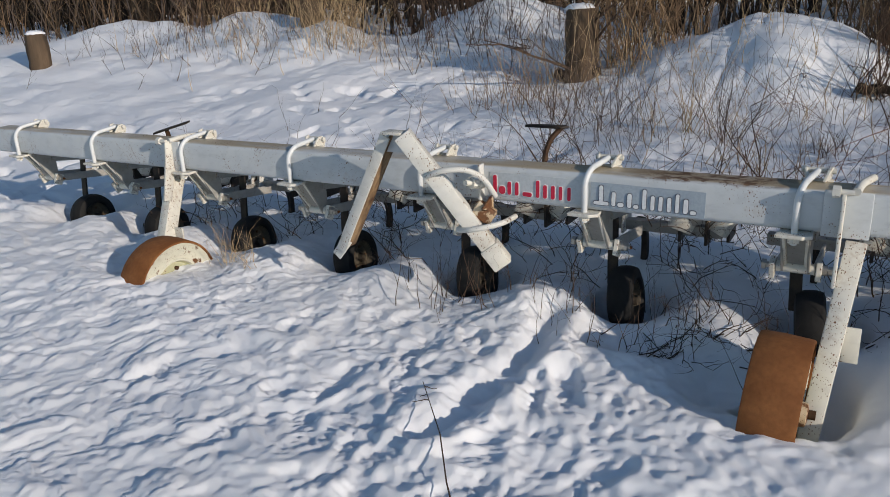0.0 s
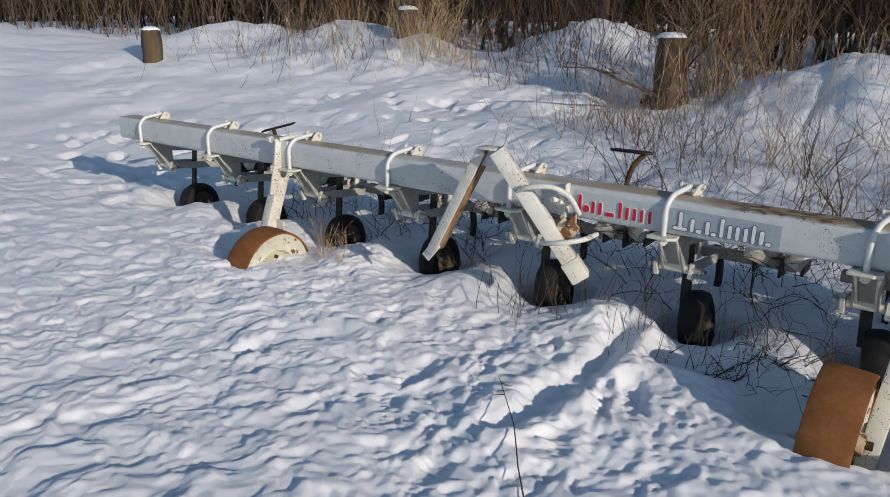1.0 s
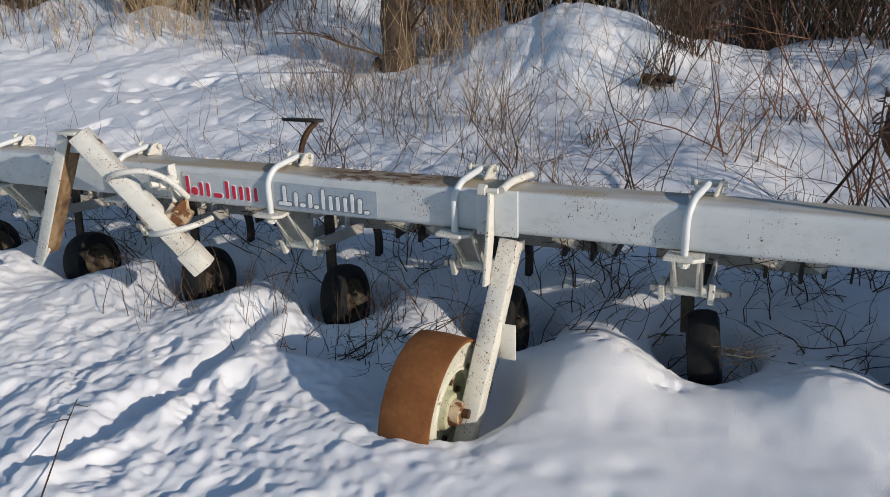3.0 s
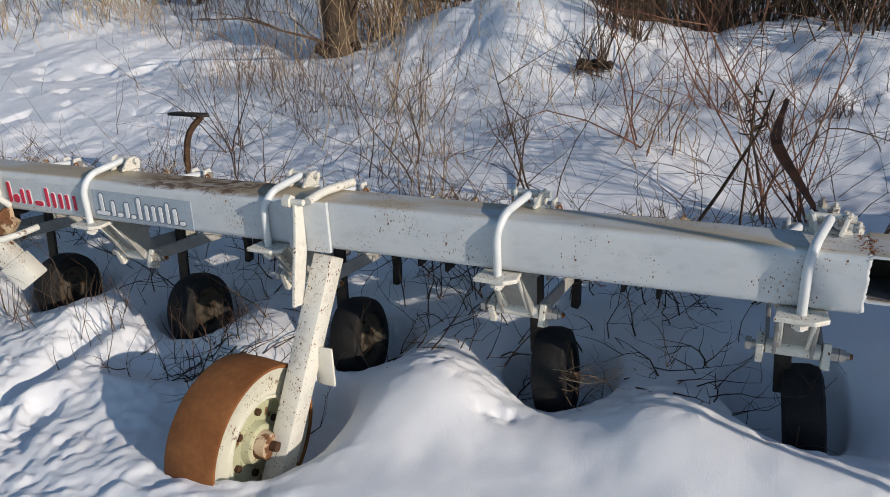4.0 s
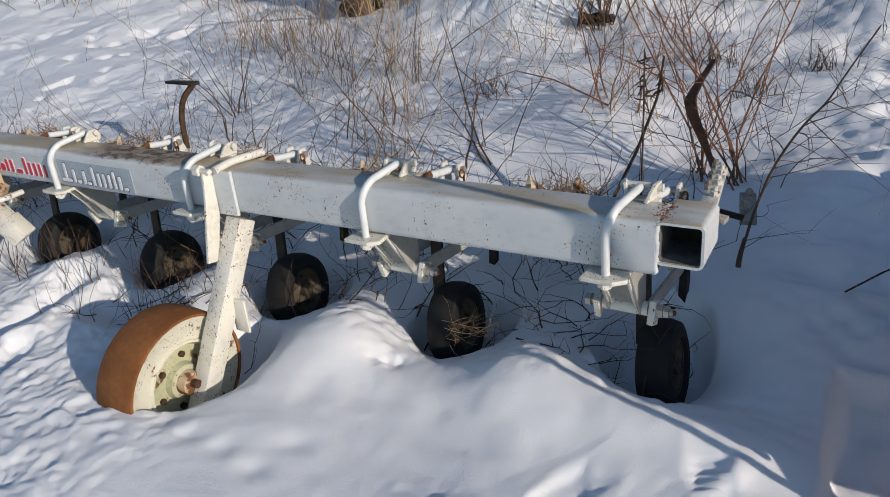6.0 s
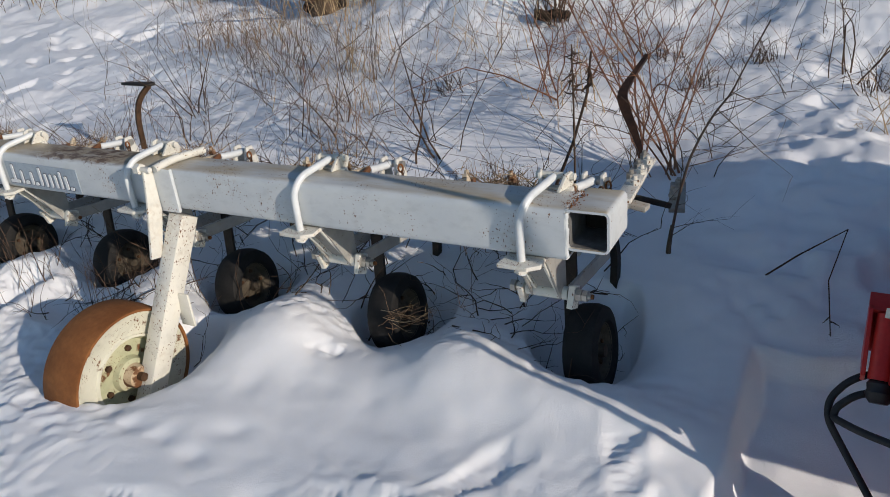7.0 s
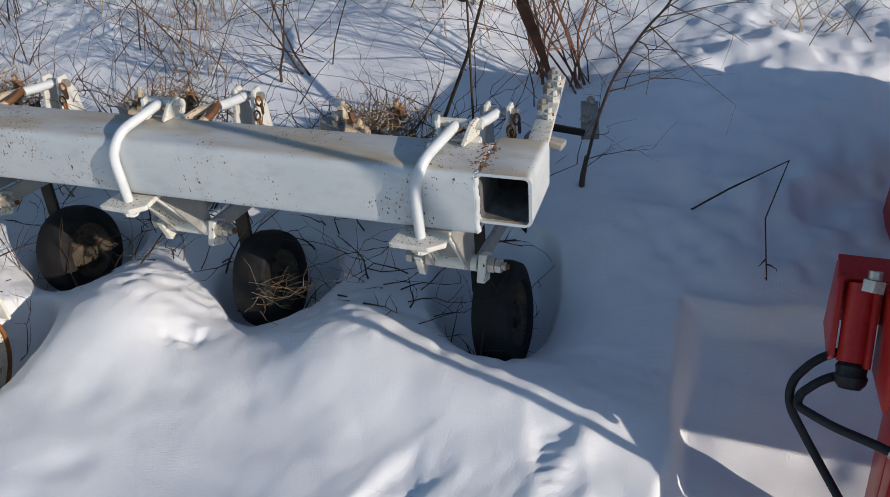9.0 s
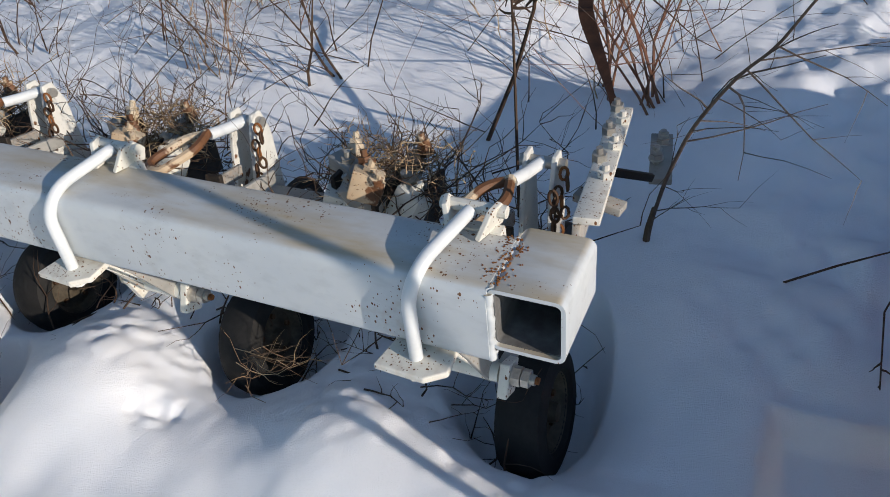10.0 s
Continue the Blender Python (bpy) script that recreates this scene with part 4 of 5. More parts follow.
put("cylinder_rib", bar((2.432, 0.128, 0.470), (2.428, 0.030, 0.345), 0.012, 0.030, (0, -0.8, 0.6), 0.004), RED, red)
put("arm_plate", prism([(0.150, 0.470), (0.060, 0.500), (-0.030, 0.440), (-0.075, 0.335), (0.060, 0.320)], "x", 2.446, 2.458, 0.003), RED, red)
put("gland", cyl((2.418, 0.110, 0.505), (2.416, 0.098, 0.485), 0.022, None, 6), ZINC, red, "bright steel gland nut")
put("bright_bolt", cyl((2.418, 0.120, 0.520), (2.418, 0.112, 0.506), 0.013, None, 14), ZINC, red, "bright steel bolt head")
put("rubber_boot", lathe([(0, 0.0), (0, 0.022), (0.012, 0.030), (0.026, 0.028), (0.034, 0.032), (0.046, 0.029), (0.058, 0.020), (0.058, 0.0)], 18, Matrix.Translation((2.408, 0.060, 0.338)) @ Matrix.Rotation(radians(-38), 4, "X") @ Matrix.Rotation(radians(90), 4, "Y")), BLACK, red, "black rubber boot")
for pts in ([(2.400, 0.10, 0.330), (2.345, 0.075, 0.315), (2.305, 0.050, 0.265), (2.306, 0.020, 0.225), (2.370, -0.02, 0.135), (2.440, -0.13, 0.085), (2.49, -0.20, 0.07)],
            [(2.405, 0.06, 0.300), (2.360, 0.035, 0.300), (2.322, 0.020, 0.262), (2.318, 0.005, 0.242), (2.380, -0.06, 0.262), (2.450, -0.10, 0.275), (2.53, -0.14, 0.27)]):
    put("hose", sweep(rounded(pts, 0.07, 7), 0.0092, 12), BLACK, red)
put("hose_fitting", cyl((2.455, -0.150, 0.080), (2.50, -0.215, 0.066), 0.013, None, 12), ZINC, red)
put("hose_fitting", cyl((2.47, -0.110, 0.275), (2.53, -0.14, 0.27), 0.013, None, 12), ZINC, red)
put("leg", bar((2.545, 0.030, 0.420), (2.560, -0.065, -0.06), 0.135, 0.090, (0, 1, 0), 0.006), RED, red)
put("leg_flange", bar((2.490, -0.010, 0.400), (2.500, -0.098, -0.05), 0.014, 0.110, (0, 1, 0), 0.003), RED, red)
put("crosspiece", box((2.50, 0.02, 0.40), (2.72, 0.12, 0.50), 0.006), RED, red)
put("brace", bar((2.75, -0.65, -0.05), (2.75, -0.145, 0.295), 0.05, 0.085, (0, 1, 0.5), 0.005), RED, red)
put("frame", box((2.722, -0.215, 0.365), (4.6, -0.08, 0.86), 0.006), RED, red)
put("leg", box((4.45, -0.19, -0.2), (4.55, -0.09, 0.364), 0.006), RED, red)
put("frame", box((2.74, 1.23, 0.10), (4.6, 1.33, 0.59), 0.006), RED, red)
put("deck", box((2.80, -0.079, 0.42), (4.6, 1.259, 0.80), 0.01), RED, red)
put("panel", box((2.76, -0.079, 0.19), (2.79, 1.259, 0.74), 0.004), RED, red)
put("skirt", box((2.62, 0.175, 0.065), (2.65, 1.05, 0.30), 0.004), RED, red)
put("lever", sweep([(2.9, -0.24, 0.0), (2.9, -0.46, 1.6)], 0.014, 8), STEEL, red)


# ---- plants ----
def twig(bm, p, d, length, r, rng, depth, wander=0.22, sides=4, fork=0.75, lift=0.02):
    """A thin woody shoot with side shoots."""
    p, d = Vector(p), Vector(d).normalized()
    n = 5 if depth else 4
    pts = [p.copy()]
    for i in range(n):
        d = (d + Vector((rng.gauss(0, wander), rng.gauss(0, wander), rng.gauss(0, wander * 0.6) + lift))).normalized()
        p = p + d * length / n
        pts.append(p.copy())
    add_sweep(bm, pts, lambda t: r * (1 - 0.72 * t), sides, False)
    if depth:
        for q in pts[1:]:
            if rng.random() < fork:
                side = Vector((rng.gauss(0, 1), rng.gauss(0, 1), rng.gauss(0.25, 0.5))).normalized()
                twig(bm, q, d * 0.75 + side * 0.85, length * rng.uniform(0.26, 0.62), r * 0.48, rng, depth - 1, wander, 3, fork, lift)


def shrub(name, label, x, y, stems, height, spread, seed, material, r=0.006, depth=2, fork=0.7, wander=0.20):
    rng = random.Random(seed)
    z = ground_at(x, y) - 0.03
    s = empty(name, (x, y, z), label, "shrub")
    for k in range(stems):
        a = rng.uniform(0, 6.283)
        out = rng.uniform(0.15, 1.0) * spread
        bm = bmesh.new()
        twig(bm, (rng.gauss(0, 0.10), rng.gauss(0, 0.08), -0.03), (math.cos(a) * out, math.sin(a) * out, 1), height * rng.uniform(0.4, 1.1), r * rng.uniform(0.45, 1.0), rng, depth, wander, 5, fork, rng.uniform(-0.09, 0.03))
        part("stem", bm, material, s)
    return s


shrub("leafless_shrub", "leafless reddish-brown shrub with long fanned stems in the snow", 1.52, 1.66, 12, 1.35, 0.62, 11, RED_TWIG, 0.0075, 2, 0.85, 0.15)
shrub("leafless_shrub", "thin leafless brown shrub with tangled twigs in the snow", -0.42, 1.70, 8, 0.75, 0.75, 12, TWIG, 0.006)
shrub("leafless_shrub", "grey-brown bushy weed standing in the snow", -0.55, 2.25, 6, 0.80, 0.45, 13, GREY_TWIG, 0.004)
shrub("leafless_shrub", "arching leafless shrub with reddish shoots in the snow", 0.75, 2.35, 10, 1.1, 0.95, 14, RED_TWIG, 0.006)
shrub("leafless_shrub", "thin leafless brown shrub with tangled twigs in the snow", -1.75, 2.05, 7, 0.9, 0.6, 15, TWIG, 0.006)
shrub("leafless_shrub", "thin leafless brown shrub with tangled twigs in the snow", -1.25, 1.45, 6, 0.62, 0.6, 16, TWIG, 0.005)
shrub("leafless_shrub", "thin dark shrub with a few bare shoots in snow", 0.35, 1.55, 5, 0.9, 0.6, 17, TWIG, 0.007)
shrub("leafless_shrub", "straw-coloured bushy weed standing in the snow", 2.42, 2.25, 9, 0.42, 0.8, 18, STRAW, 0.004)
shrub("leafless_shrub", "arching leafless shrub with reddish shoots in the snow", 1.15, 3.2, 8, 0.9, 0.8, 19, RED_TWIG, 0.006)
shrub("leafless_shrub", "thin leafless brown shrub with tangled twigs in the snow", 2.2, 3.0, 7, 1.0, 0.6, 20, TWIG, 0.007)


def stalk(name, label, pts, r, material, heads=0, seed=0):
    rng = random.Random(seed)
    s = empty(name, pts[0], label, "weed stalk")
    put("stem", sweep(pts, lambda t: r * (1 - 0.5 * t), 6), material, s)
    for k in range(heads):
        bm = bmesh.new()
        q = Vector(pts[-1]).lerp(Vector(pts[-2]), rng.random() * 0.9)
        twig(bm, q, (rng.gauss(0, 1), rng.gauss(0, 1), rng.gauss(-0.4, 0.6)), rng.uniform(0.03, 0.08), r * 0.8, rng, 0, 0.4, 4)
        put("side_shoot", bm, material, s)
    return s


stalk("tall_weed", "tall dry brown weed stalk with curled seed head", [(1.330, 0.965, 0.12), (1.336, 0.955, 0.45), (1.343, 0.940, 0.75), (1.343, 0.934, 0.955)], 0.0055, TWIG, 18, 1)
stalk("tall_weed", "bent dark twig sticking out of the snow", [(1.10, 1.30, 0.2), (1.25, 1.18, 0.5), (1.36, 1.05, 0.75), (1.40, 0.98, 0.92)], 0.008, TWIG, 6, 2)
stalk("fallen_twig", "thin dark fallen twig lying on shaded snow", [(2.045, 0.905, 0.13), (2.16, 0.835, 0.27), (2.297, 0.768, 0.411), (2.262, 0.735, 0.24), (2.295, 0.645, 0.04)], 0.0034, TWIG, 3, 3)
stalk("fallen_twig", "thin dark twig lying in the trampled snow", [(-0.60, -1.36, 0.05), (-0.72, -1.22, 0.10), (-0.84, -1.05, 0.125), (-0.95, -0.92, 0.12), (-1.09, -0.75, 0.10)], 0.003, TWIG, 3, 4)
arching = empty("leaning_branch", (1.700, 0.967, 0.17), "thin grey-brown branch leaning out of the shaded snow", "branch")
rng = random.Random(8)
pts = rounded([(0, 0, -0.06), (0.012, -0.02, 0.06), (0.055, -0.12, 0.26), (0.110, -0.24, 0.45), (0.160, -0.31, 0.565), (0.208, -0.367, 0.655), (0.255, -0.42, 0.72), (0.298, -0.48, 0.82), (0.36, -0.56, 0.95)], 0.06)
part("main_shoot", sweep(pts, lambda t: 0.0058 * (1 - 0.66 * t), 7), GREY_TWIG, arching, smooth=60)
part("root_collar", sweep([(-0.004, 0.004, -0.08), (0.004, -0.010, 0.03), (0.020, -0.045, 0.12)], lambda t: 0.012 - 0.0065 * t, 8), BARK, arching, "dark bark at the base", 60)
for k in range(16):
    p = Vector(pts[4 + (k * 2) % (len(pts) - 5)])
    bm = bmesh.new()
    twig(bm, p, (rng.gauss(0.55, 0.5), rng.gauss(-0.2, 0.4), rng.gauss(0.10, 0.40)), rng.uniform(0.10, 0.34), rng.uniform(0.0013, 0.0024), rng, 1, 0.10, 4, 0.45, -0.03)
    part("side_shoot", bm, GREY_TWIG, arching)

# long thin shoots arching over the snow behind the bar
for label, material, n, seed in (("long thin reddish shoots arching over the snow", RED_TWIG, 46, 51), ("long thin brown shoots tangled over the snow", TWIG, 52, 52), ("thin grey-brown shoots arching over the snow", GREY_TWIG, 52, 53)):
    rng = random.Random(seed)
    bm = bmesh.new()
    for k in range(n):
        x, y = rng.uniform(-2.4, 2.9), 1.15 + 2.6 * rng.random()
        if x > 1.75 and y < 2.0:
            continue
        a = rng.uniform(0, 6.283)
        twig(bm, (x, y, ground_at(x, y) - 0.02), (math.cos(a), math.sin(a) * 0.7, rng.uniform(0.35, 1.3)), rng.uniform(0.30, 1.0), rng.uniform(0.0012, 0.0028), rng, 1, 0.10, 3, 0.6, -0.03)
    tagged(part("shoots", bm, material), label, "brush", kind="stuff")

# low weeds in the snow
rng = random.Random(21)
bm = bmesh.new()
count = 0
while count < 230:
    x, y = rng.uniform(-4.5, 3.6), 0.9 + 5.2 * rng.random() ** 1.3
    if x > 1.75 and y < 1.9 or x < -2.2 - 0.0 * y and rng.random() < 0.72:
        continue
    count += 1
    twig(bm, (x, y, ground_at(x, y) - 0.02), (rng.gauss(0, 0.4), rng.gauss(0, 0.35), 1), rng.uniform(0.15, 0.62), rng.uniform(0.0016, 0.0034), rng, 1, 0.2, 3, 0.55)
tagged(part("weeds", bm, TWIG), "scattered thin leafless weeds in the snow", "weeds", kind="stuff")
bm = bmesh.new()
for k in range(140):
    c = rng.choice([(-0.6, 2.2, 0.5), (-1.0, 3.0, 0.8), (-2.9, 4.3, 0.9), (-0.2, 3.6, 0.7), (-4.6, 5.0, 0.9), (-6.5, 5.3, 0.8), (0.9, 2.4, 0.8), (-2.2, 3.4, 1.0)])
    x, y = rng.gauss(c[0], c[2] * 0.5), rng.gauss(c[1], c[2] * 0.35)
    twig(bm, (x, y, ground_at(x, y) - 0.02), (rng.gauss(0, 0.3), rng.gauss(0, 0.3), 1), rng.uniform(0.15, 0.55), rng.uniform(0.002, 0.004), rng, 1, 0.16, 3, 0.5)
tagged(part("dry_grass", bm, STRAW), "clumps of dry straw-coloured grass in the snow", "grass", kind="stuff")
# dead stems under and behind the bar
bm = bmesh.new()
for k in range(360):
    u = rng.choice(UNITS[1:])
    x, y = u + rng.gauss(0.28, 0.22), rng.uniform(0.15, 1.0)
    y = 0.32 + 0.85 * (y - 0.15)
    if x > 1.62:
        continue
    twig(bm, (x, y, ground_at(x, y) - 0.02), (rng.gauss(0, 0.7), rng.gauss(0, 0.5), 1), rng.uniform(0.12, 0.45), rng.uniform(0.0018, 0.0040), rng, 1, 0.35, 3, 0.6, -0.03)
for k in range(90):
    x, y = rng.uniform(-1.75, 0.0), rng.uniform(-0.20, 0.35)
    twig(bm, (x, y, ground_at(x, y) - 0.02), (rng.gauss(0.0, 0.30), rng.gauss(0, 0.25), 1), rng.uniform(0.10, 0.36), rng.uniform(0.0014, 0.0029), rng, 1, 0.13, 3, 0.35)
for u in UNITS[3:-1]:
    for k in range(90):
        x, y = u + rng.gauss(0.34, 0.16), rng.gauss(0.66, 0.12)
        twig(bm, (x, y, Z0 - 0.20 + rng.uniform(-0.05, 0.06)), (rng.gauss(0, 0.8), rng.gauss(0, 0.8), rng.gauss(0.5, 0.5)), rng.uniform(0.1, 0.34), 0.0026, rng, 1, 0.28, 3, 0.4)
tagged(part("dead_stems", bm, TWIG), "tangled dark dead stems among the row units", "weeds", kind="stuff")
for name, material, n, seed in (("caught_straw", STRAW, 240, 91), ("caught_stems", BRUSH, 260, 92)):
    rng = random.Random(seed)
    bm = bmesh.new()
    for u in UNITS[1:-1]:
        for k in range(n):
            x, y = u + rng.gauss(0.35, 0.085), rng.gauss(0.69, 0.065)
            twig(bm, (x, y, Z0 - 0.12 + rng.gauss(0, 0.035)), (rng.gauss(0, 0.8), rng.gauss(0, 0.8), rng.gauss(0.2, 0.7)), rng.uniform(0.03, 0.13), rng.uniform(0.0010, 0.0020), rng, 0, 0.45, 3)
    for k in range(14 if material is BRUSH else 4):
        twig(bm, (0.90 + rng.gauss(0, 0.02), 0.22 + rng.gauss(0, 0.03), 0.14 + rng.gauss(0, 0.02)), (1, rng.gauss(0, 0.35), rng.gauss(0.05, 0.3)), rng.uniform(0.08, 0.24), 0.0014, rng, 1, 0.25, 3, 0.4, 0)
    tagged(part(name, bm, material), "dry brown straw matted in the linkage", "grass", kind="stuff")


# ---- trees and stumps ----
def trunk(name, label, x, y, r, h, seed, lean=(0, 0), cap=False, limbs=0):
    rng = random.Random(seed)
    z = float(base_height(np.array([x]), np.array([y]))[0]) - 0.15
    t = empty(name, (x, y, z), label, "tree" if not cap else "stump")
    bm = bmesh.new()
    n, rings = 18, []
    for i in range(9):
        f = i / 8
        rr = r * (1.16 - 0.16 * min(1, f * 4)) * (1 - 0.12 * f) * (1 + 0.04 * math.sin(9 * f + seed))
        rings.append([bm.verts.new((lean[0] * f * h + rr * (1 + 0.10 * math.sin(3 * a + seed) + rng.gauss(0, 0.04)) * math.cos(a), lean[1] * f * h + rr * (1 + rng.gauss(0, 0.04)) * math.sin(a), h * f)) for a in [6.28319 * k / n for k in range(n)]])
    for a, b in zip(rings, rings[1:]):
        for k in range(n):
            bm.faces.new((a[k], a[(k + 1) % n], b[(k + 1) % n], b[k]))
    bm.faces.new(rings[-1])
    part("trunk", bm, BARK, t, smooth=60)
    for k in range(limbs):
        bm = bmesh.new()
        f = rng.uniform(0.15, 0.9)
        twig(bm, (lean[0] * f * h, lean[1] * f * h, f * h), (rng.gauss(0, 1), rng.gauss(0, 1), rng.uniform(0, 0.8)), rng.uniform(0.5, 1.3), 0.018, rng, 2, 0.2, 5, 0.6)
        part("limb", bm, TWIG, t)
    if cap:
        bm = bmesh.new()
        bmesh.ops.create_icosphere(bm, subdivisions=3, radius=1)
        for v in bm.verts:
            v.co = Vector((v.co.x * r * 0.86, v.co.y * r * 0.86, h + max(v.co.z, -0.1) * 0.05 + 0.02 * noise.noise(v.co * 3)))
        part("snow_cap", bm, SNOW, t, "cap of snow", 60)
    return t


trunk("tree_stump", "tall thick brown stump capped with snow among brush", -2.57, 4.72, 0.175, 0.86, 1, (0.02, 0), True, 4)
trunk("tree_stump", "sawn grey stump capped with snow", -10.45, 3.95, 0.16, 0.60, 2, (0, 0), True)
trunk("tree_stump", "tall brown stump capped with snow beside dry grass", -6.85, 5.75, 0.17, 0.50, 3, (0, 0), True)
trunk("tree", "dark brown trunk hung with dry vines behind snow heap", 0.17, 5.75, 0.15, 5, 4, (0.02, 0.02), False, 6)
trunk("tree", "dark brown trunk hung with dry vines behind snow heap", 0.82, 5.85, 0.17, 5, 5, (-0.02, 0.02), False, 6)
trunk("tree", "grey leaning tree trunk in the woods", -4.9, 7.9, 0.08, 5, 6, (0.05, 0), False, 5)
trunk("tree", "grey leaning tree trunk in the woods", -9.4, 8.8, 0.1, 5, 7, (0.03, 0), False, 5)
trunk("tree", "grey leaning tree trunk in the woods", 2.9, 6.9, 0.09, 5, 8, (0.06, 0), False, 5)
trunk("tree", "grey leaning tree trunk in the woods", -14.2, 9.0, 0.2, 5, 9, (0.02, 0), False, 5)


def log(label, a, b, r, seed):
    rng = random.Random(seed)
    pts = [Vector(a).lerp(Vector(b), i / 7) + Vector((0, rng.gauss(0, 0.015), rng.gauss(0, 0.015))) for i in range(8)]
    tagged(part("fallen_log", sweep(pts, lambda t: r * (1 - 0.3 * t), 12), WOOD_AND_SHADE, None, label, 60), category="log")


log("dark rotten log half buried in snow", (-2.80, 4.66, 0.57), (-2.35, 4.70, 0.61), 0.06, 1)
log("dark rotten log half buried in snow", (-0.02, 3.98, 0.55), (0.22, 4.02, 0.57), 0.045, 3)

# brush clumps round the stumps and heaps
def clump(label, x, y, n, spread, height, material, seed, r=0.004, depth=1):
    rng = random.Random(seed)
    bm = bmesh.new()
    for k in range(n):
        px, py = rng.gauss(x, spread), rng.gauss(y, spread * 0.7)
        twig(bm, (px, py, ground_at(px, py) - 0.03), (rng.gauss(0, 0.28), rng.gauss(0, 0.28), 1), height * rng.uniform(0.4, 1.15), r * rng.uniform(0.5, 1.2), rng, depth, 0.13, 3, 0.6)
    tagged(part("brush_clump", bm, material), label, "brush", kind="stuff")


clump("dense clump of upright tan stems beside a stump", -6.2, 5.5, 120, 0.30, 0.9, STRAW, 31, 0.004)
clump("brown brush round the tall stump", -2.05, 5.2, 110, 0.35, 1.3, BRUSH, 32, 0.007)
clump("tan weeds round the tall stump", -2.45, 4.80, 70, 0.40, 0.75, STRAW, 33, 0.005)
clump("thin grey-brown twigs over the snow heap", -4.3, 5.9, 220, 0.75, 0.75, TWIG, 34, 0.005)
clump("thin grey-brown twigs over the snow heap", -8.5, 5.5, 200, 1.1, 0.6, TWIG, 35, 0.005)
clump("tan weeds over the snow heap", -7.6, 5.5, 120, 0.9, 0.5, STRAW, 36, 0.005)
clump("brown brush behind the snow heap", 0.6, 6.3, 100, 0.6, 1.5, BRUSH, 37, 0.008)
clump("brown brush behind the snow heap", 2.0, 6.2, 110, 0.7, 1.5, BRUSH, 38, 0.008)
clump("tan weeds on the face of the heap", -0.95, 4.5, 34, 0.45, 0.45, STRAW, 39, 0.004)
clump("dark twigs on top of the heap", 0.22, 4.5, 50, 0.10, 0.7, TWIG, 40, 0.006)
clump("tan dry stems in a loose upright clump", -1.05, 2.85, 14, 0.08, 0.85, STRAW, 41, 0.0035)
clump("tan dry stems in a loose upright clump", -0.75, 2.75, 11, 0.06, 0.6, GREY_TWIG, 42, 0.004)

clump("dry tan tuft beside the depth wheel", -2.66, -0.10, 28, 0.07, 0.22, STRAW, 43, 0.002)
rng = random.Random(77)
for cx, cy, n in ((-0.42, 0.0, 26), (-0.15, 0.05, 14), (0.33, 0.30, 12), (1.30, 0.35, 14), (1.40, 0.26, 8)):
    bm = bmesh.new()
    for k in range(n):
        x, y = rng.gauss(cx, 0.13), rng.gauss(cy, 0.07)
        twig(bm, (x, y, ground_at(x, y) + 0.005), (rng.gauss(0.8, 0.8), rng.gauss(0, 0.7), rng.gauss(0.35, 0.3)), rng.uniform(0.1, 0.32), rng.uniform(0.0018, 0.0035), rng, 1, 0.28, 3, 0.6, 0)
    tagged(part("brush_clump", bm, TWIG), "dark broken stems lying in a snow hollow", "brush", kind="stuff")

clump("dry vines and shoots hanging round a trunk", 0.15, 5.62, 70, 0.16, 2.2, BRUSH, 44, 0.006)
clump("dry vines and shoots hanging round a trunk", 0.80, 5.70, 80, 0.20, 2.2, GREY_TWIG, 45, 0.006)
clump("dark broken twigs round a buried log", 0.10, 4.02, 26, 0.07, 0.75, TWIG, 46, 0.006)
clump("dark bare brush at the edge of the woods", 1.5, 5.5, 110, 0.40, 1.3, BARK, 47, 0.010)
clump("dark bare brush at the edge of the woods", 2.6, 5.4, 110, 0.50, 1.3, BARK, 48, 0.010)
clump("tangled thin grey twigs over the snow", -1.9, 3.0, 80, 0.35, 0.60, GREY_TWIG, 49, 0.0035)
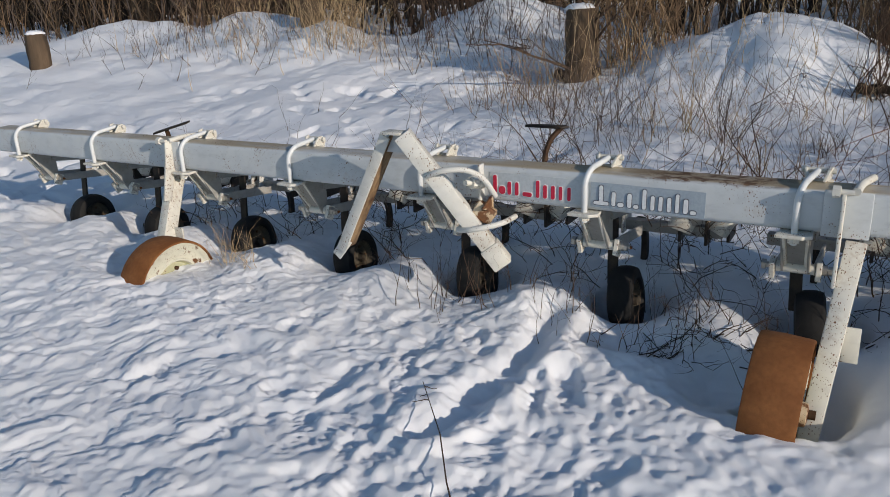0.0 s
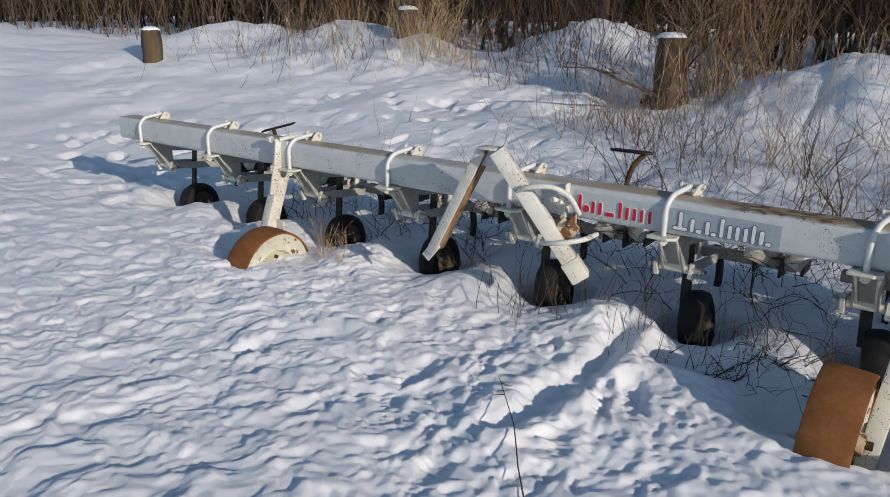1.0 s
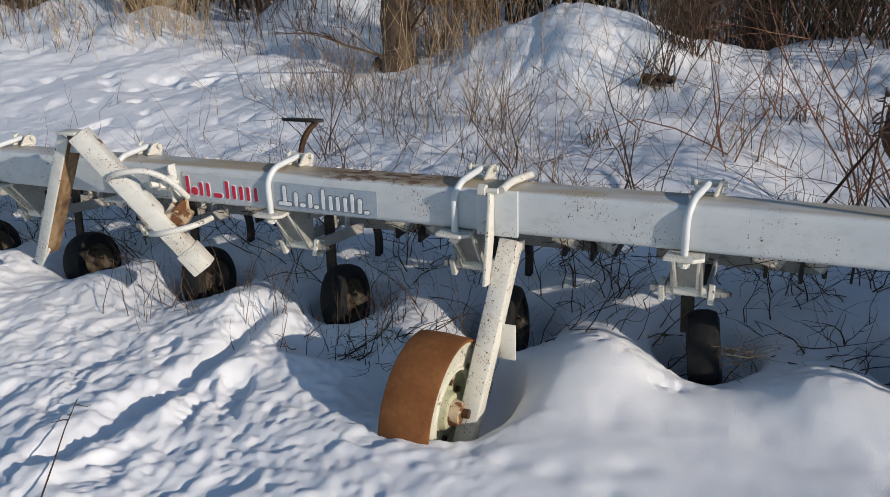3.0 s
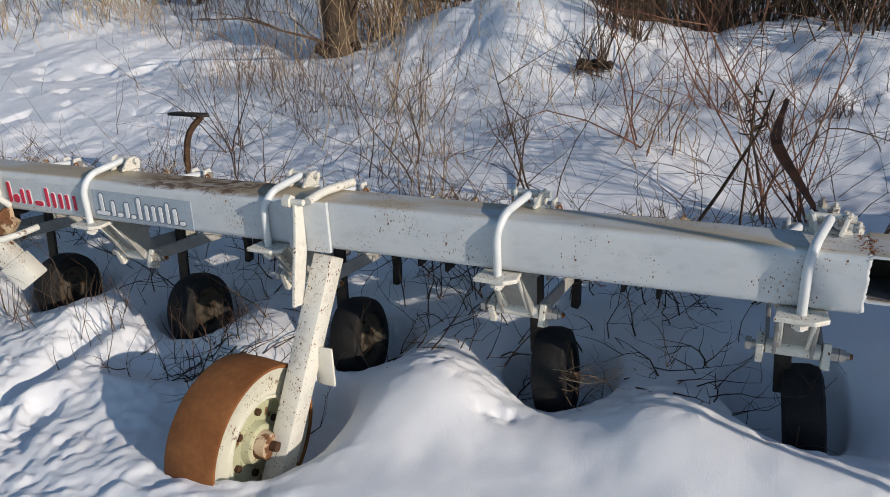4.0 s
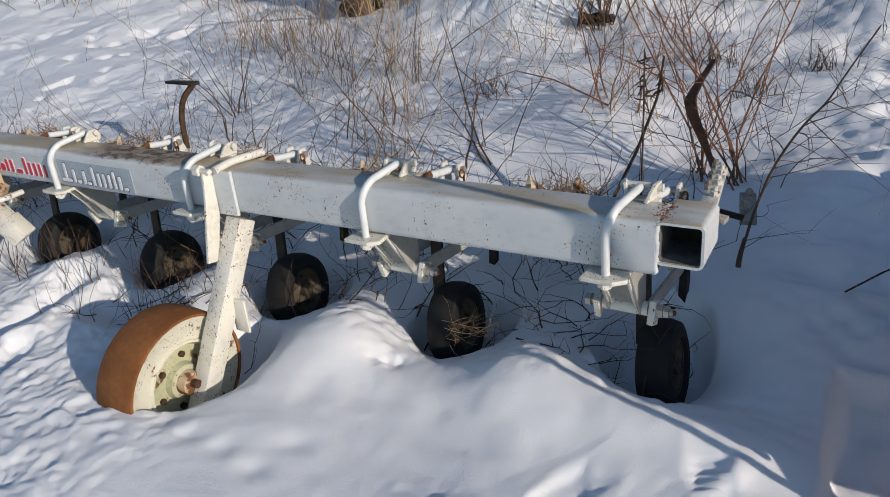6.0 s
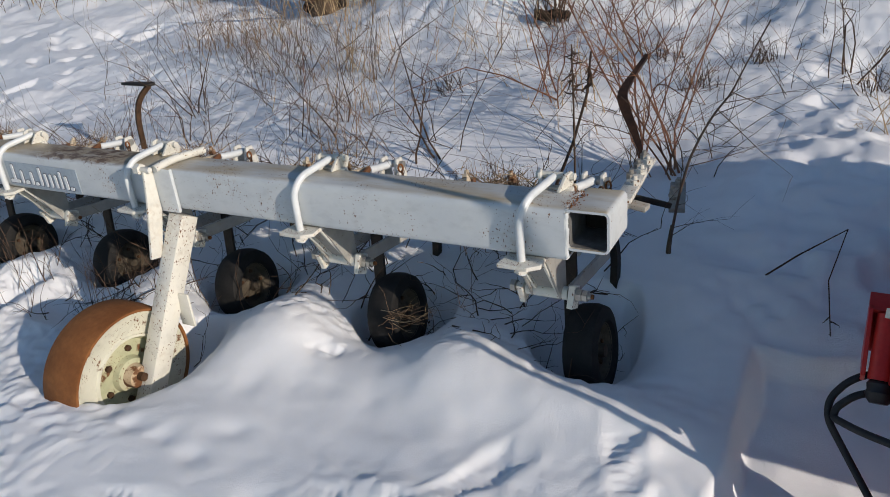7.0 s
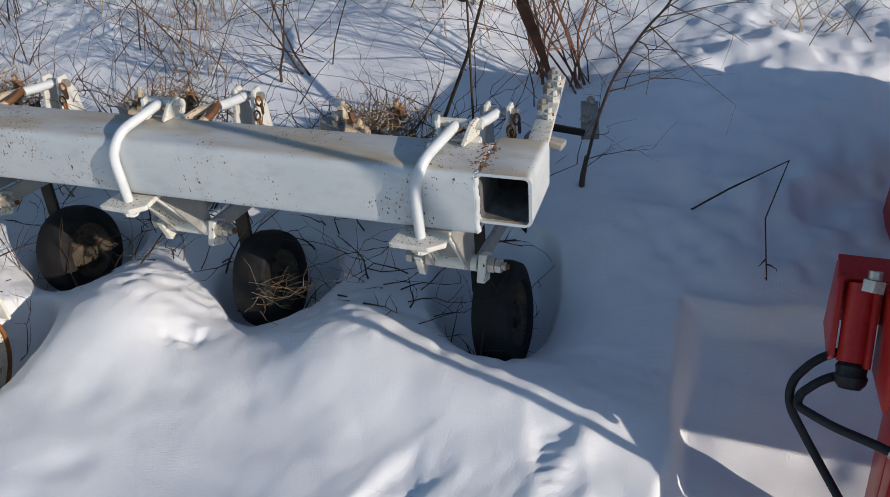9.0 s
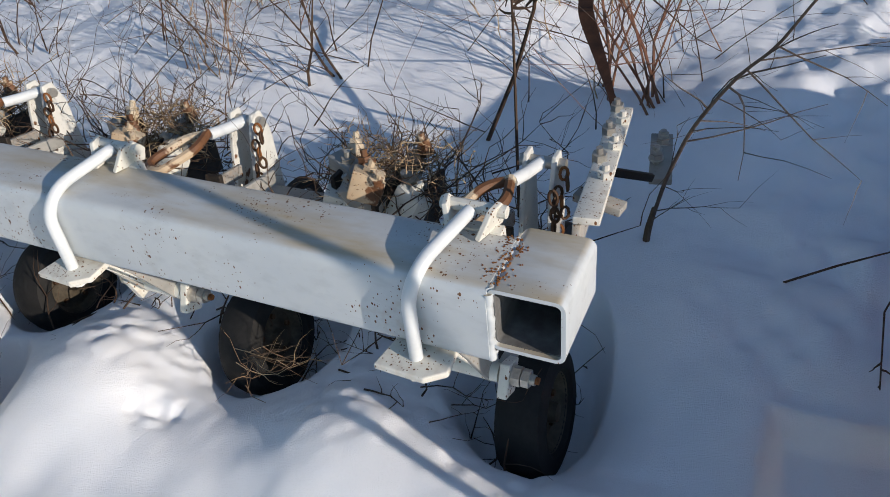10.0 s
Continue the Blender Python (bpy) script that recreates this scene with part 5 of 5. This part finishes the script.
clump("tangled thin grey twigs over the snow", -1.35, 2.4, 30, 0.25, 0.50, GREY_TWIG, 50, 0.003)
clump("tangled thin tan twigs over the snow", -2.7, 3.4, 60, 0.40, 0.55, BRUSH, 51, 0.0035)
clump("dry bushy weed with tan seed heads in the snow", -0.15, 1.48, 20, 0.10, 0.52, BRUSH, 52, 0.0030)
for tx, ty in ((1.17, 3.15), (1.76, 3.1), (1.45, 2.75), (-0.1, 2.6), (2.35, 2.7)):
    clump("low dark tuft of dead weed in the snow", tx, ty, 22, 0.06, 0.17, TWIG, int(tx * 100), 0.004)
shrub("leafless_shrub", "orange-brown willow shoots fanning round the tall stump", -2.25, 4.98, 18, 1.7, 1.0, 61, BRUSH, 0.009, 2, 0.8, 0.12)

# ---- woods ----
# The deep brush carries the woods' shade in its colour.
rng = random.Random(4)
for name, label, material, n, y0, dy, rr in (("saplings", "dense leafless brown saplings at edge of the woods", BARK, 420, 6.8, 9, 0.020),
                                            ("tall_grass", "tall dry brown stems at edge of the woods", BRUSH, 330, 6.5, 3.6, 0.008),
                                            ("saplings", "bare grey-brown saplings leaning at edge of the woods", GREY_TWIG, 260, 6.3, 4, 0.014),
                                            ("brush", "tangled brush deep in the woods, coloured dark as shade", WOOD_AND_SHADE, 900, 8.2, 6, 0.038)):
    bm = bmesh.new()
    for i in range(n):
        y = y0 + rng.random() ** 1.4 * dy
        x = rng.uniform(-3.4 * y + 2, 4 + 0.5 * y) if y < 9 else rng.uniform(-32, 11)
        if rr < 0.01:
            x += 0.55 * math.sin(2.2 * x) + 0.25 * math.sin(6.1 * x)
        z = float(base_height(np.array([x]), np.array([y]))[0])
        h = rng.uniform(1.2, 4.5) if rr > 0.01 else rng.uniform(0.5, 2.2)
        twig(bm, (x, y, z - 0.1), (rng.gauss(0, 0.24), rng.gauss(0, 0.2), 1), h, rr * rng.uniform(0.25, 1.25), rng, 1, 0.13, 4, 0.9)
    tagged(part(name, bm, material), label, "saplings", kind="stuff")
# Added wall behind the stems; its dark colour stands for the woods' shade.
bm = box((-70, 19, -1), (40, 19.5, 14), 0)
tagged(part("backdrop", bm, WOOD_AND_SHADE), "flat dark wall coloured as the shade deep in the woods", "woods", kind="structure")
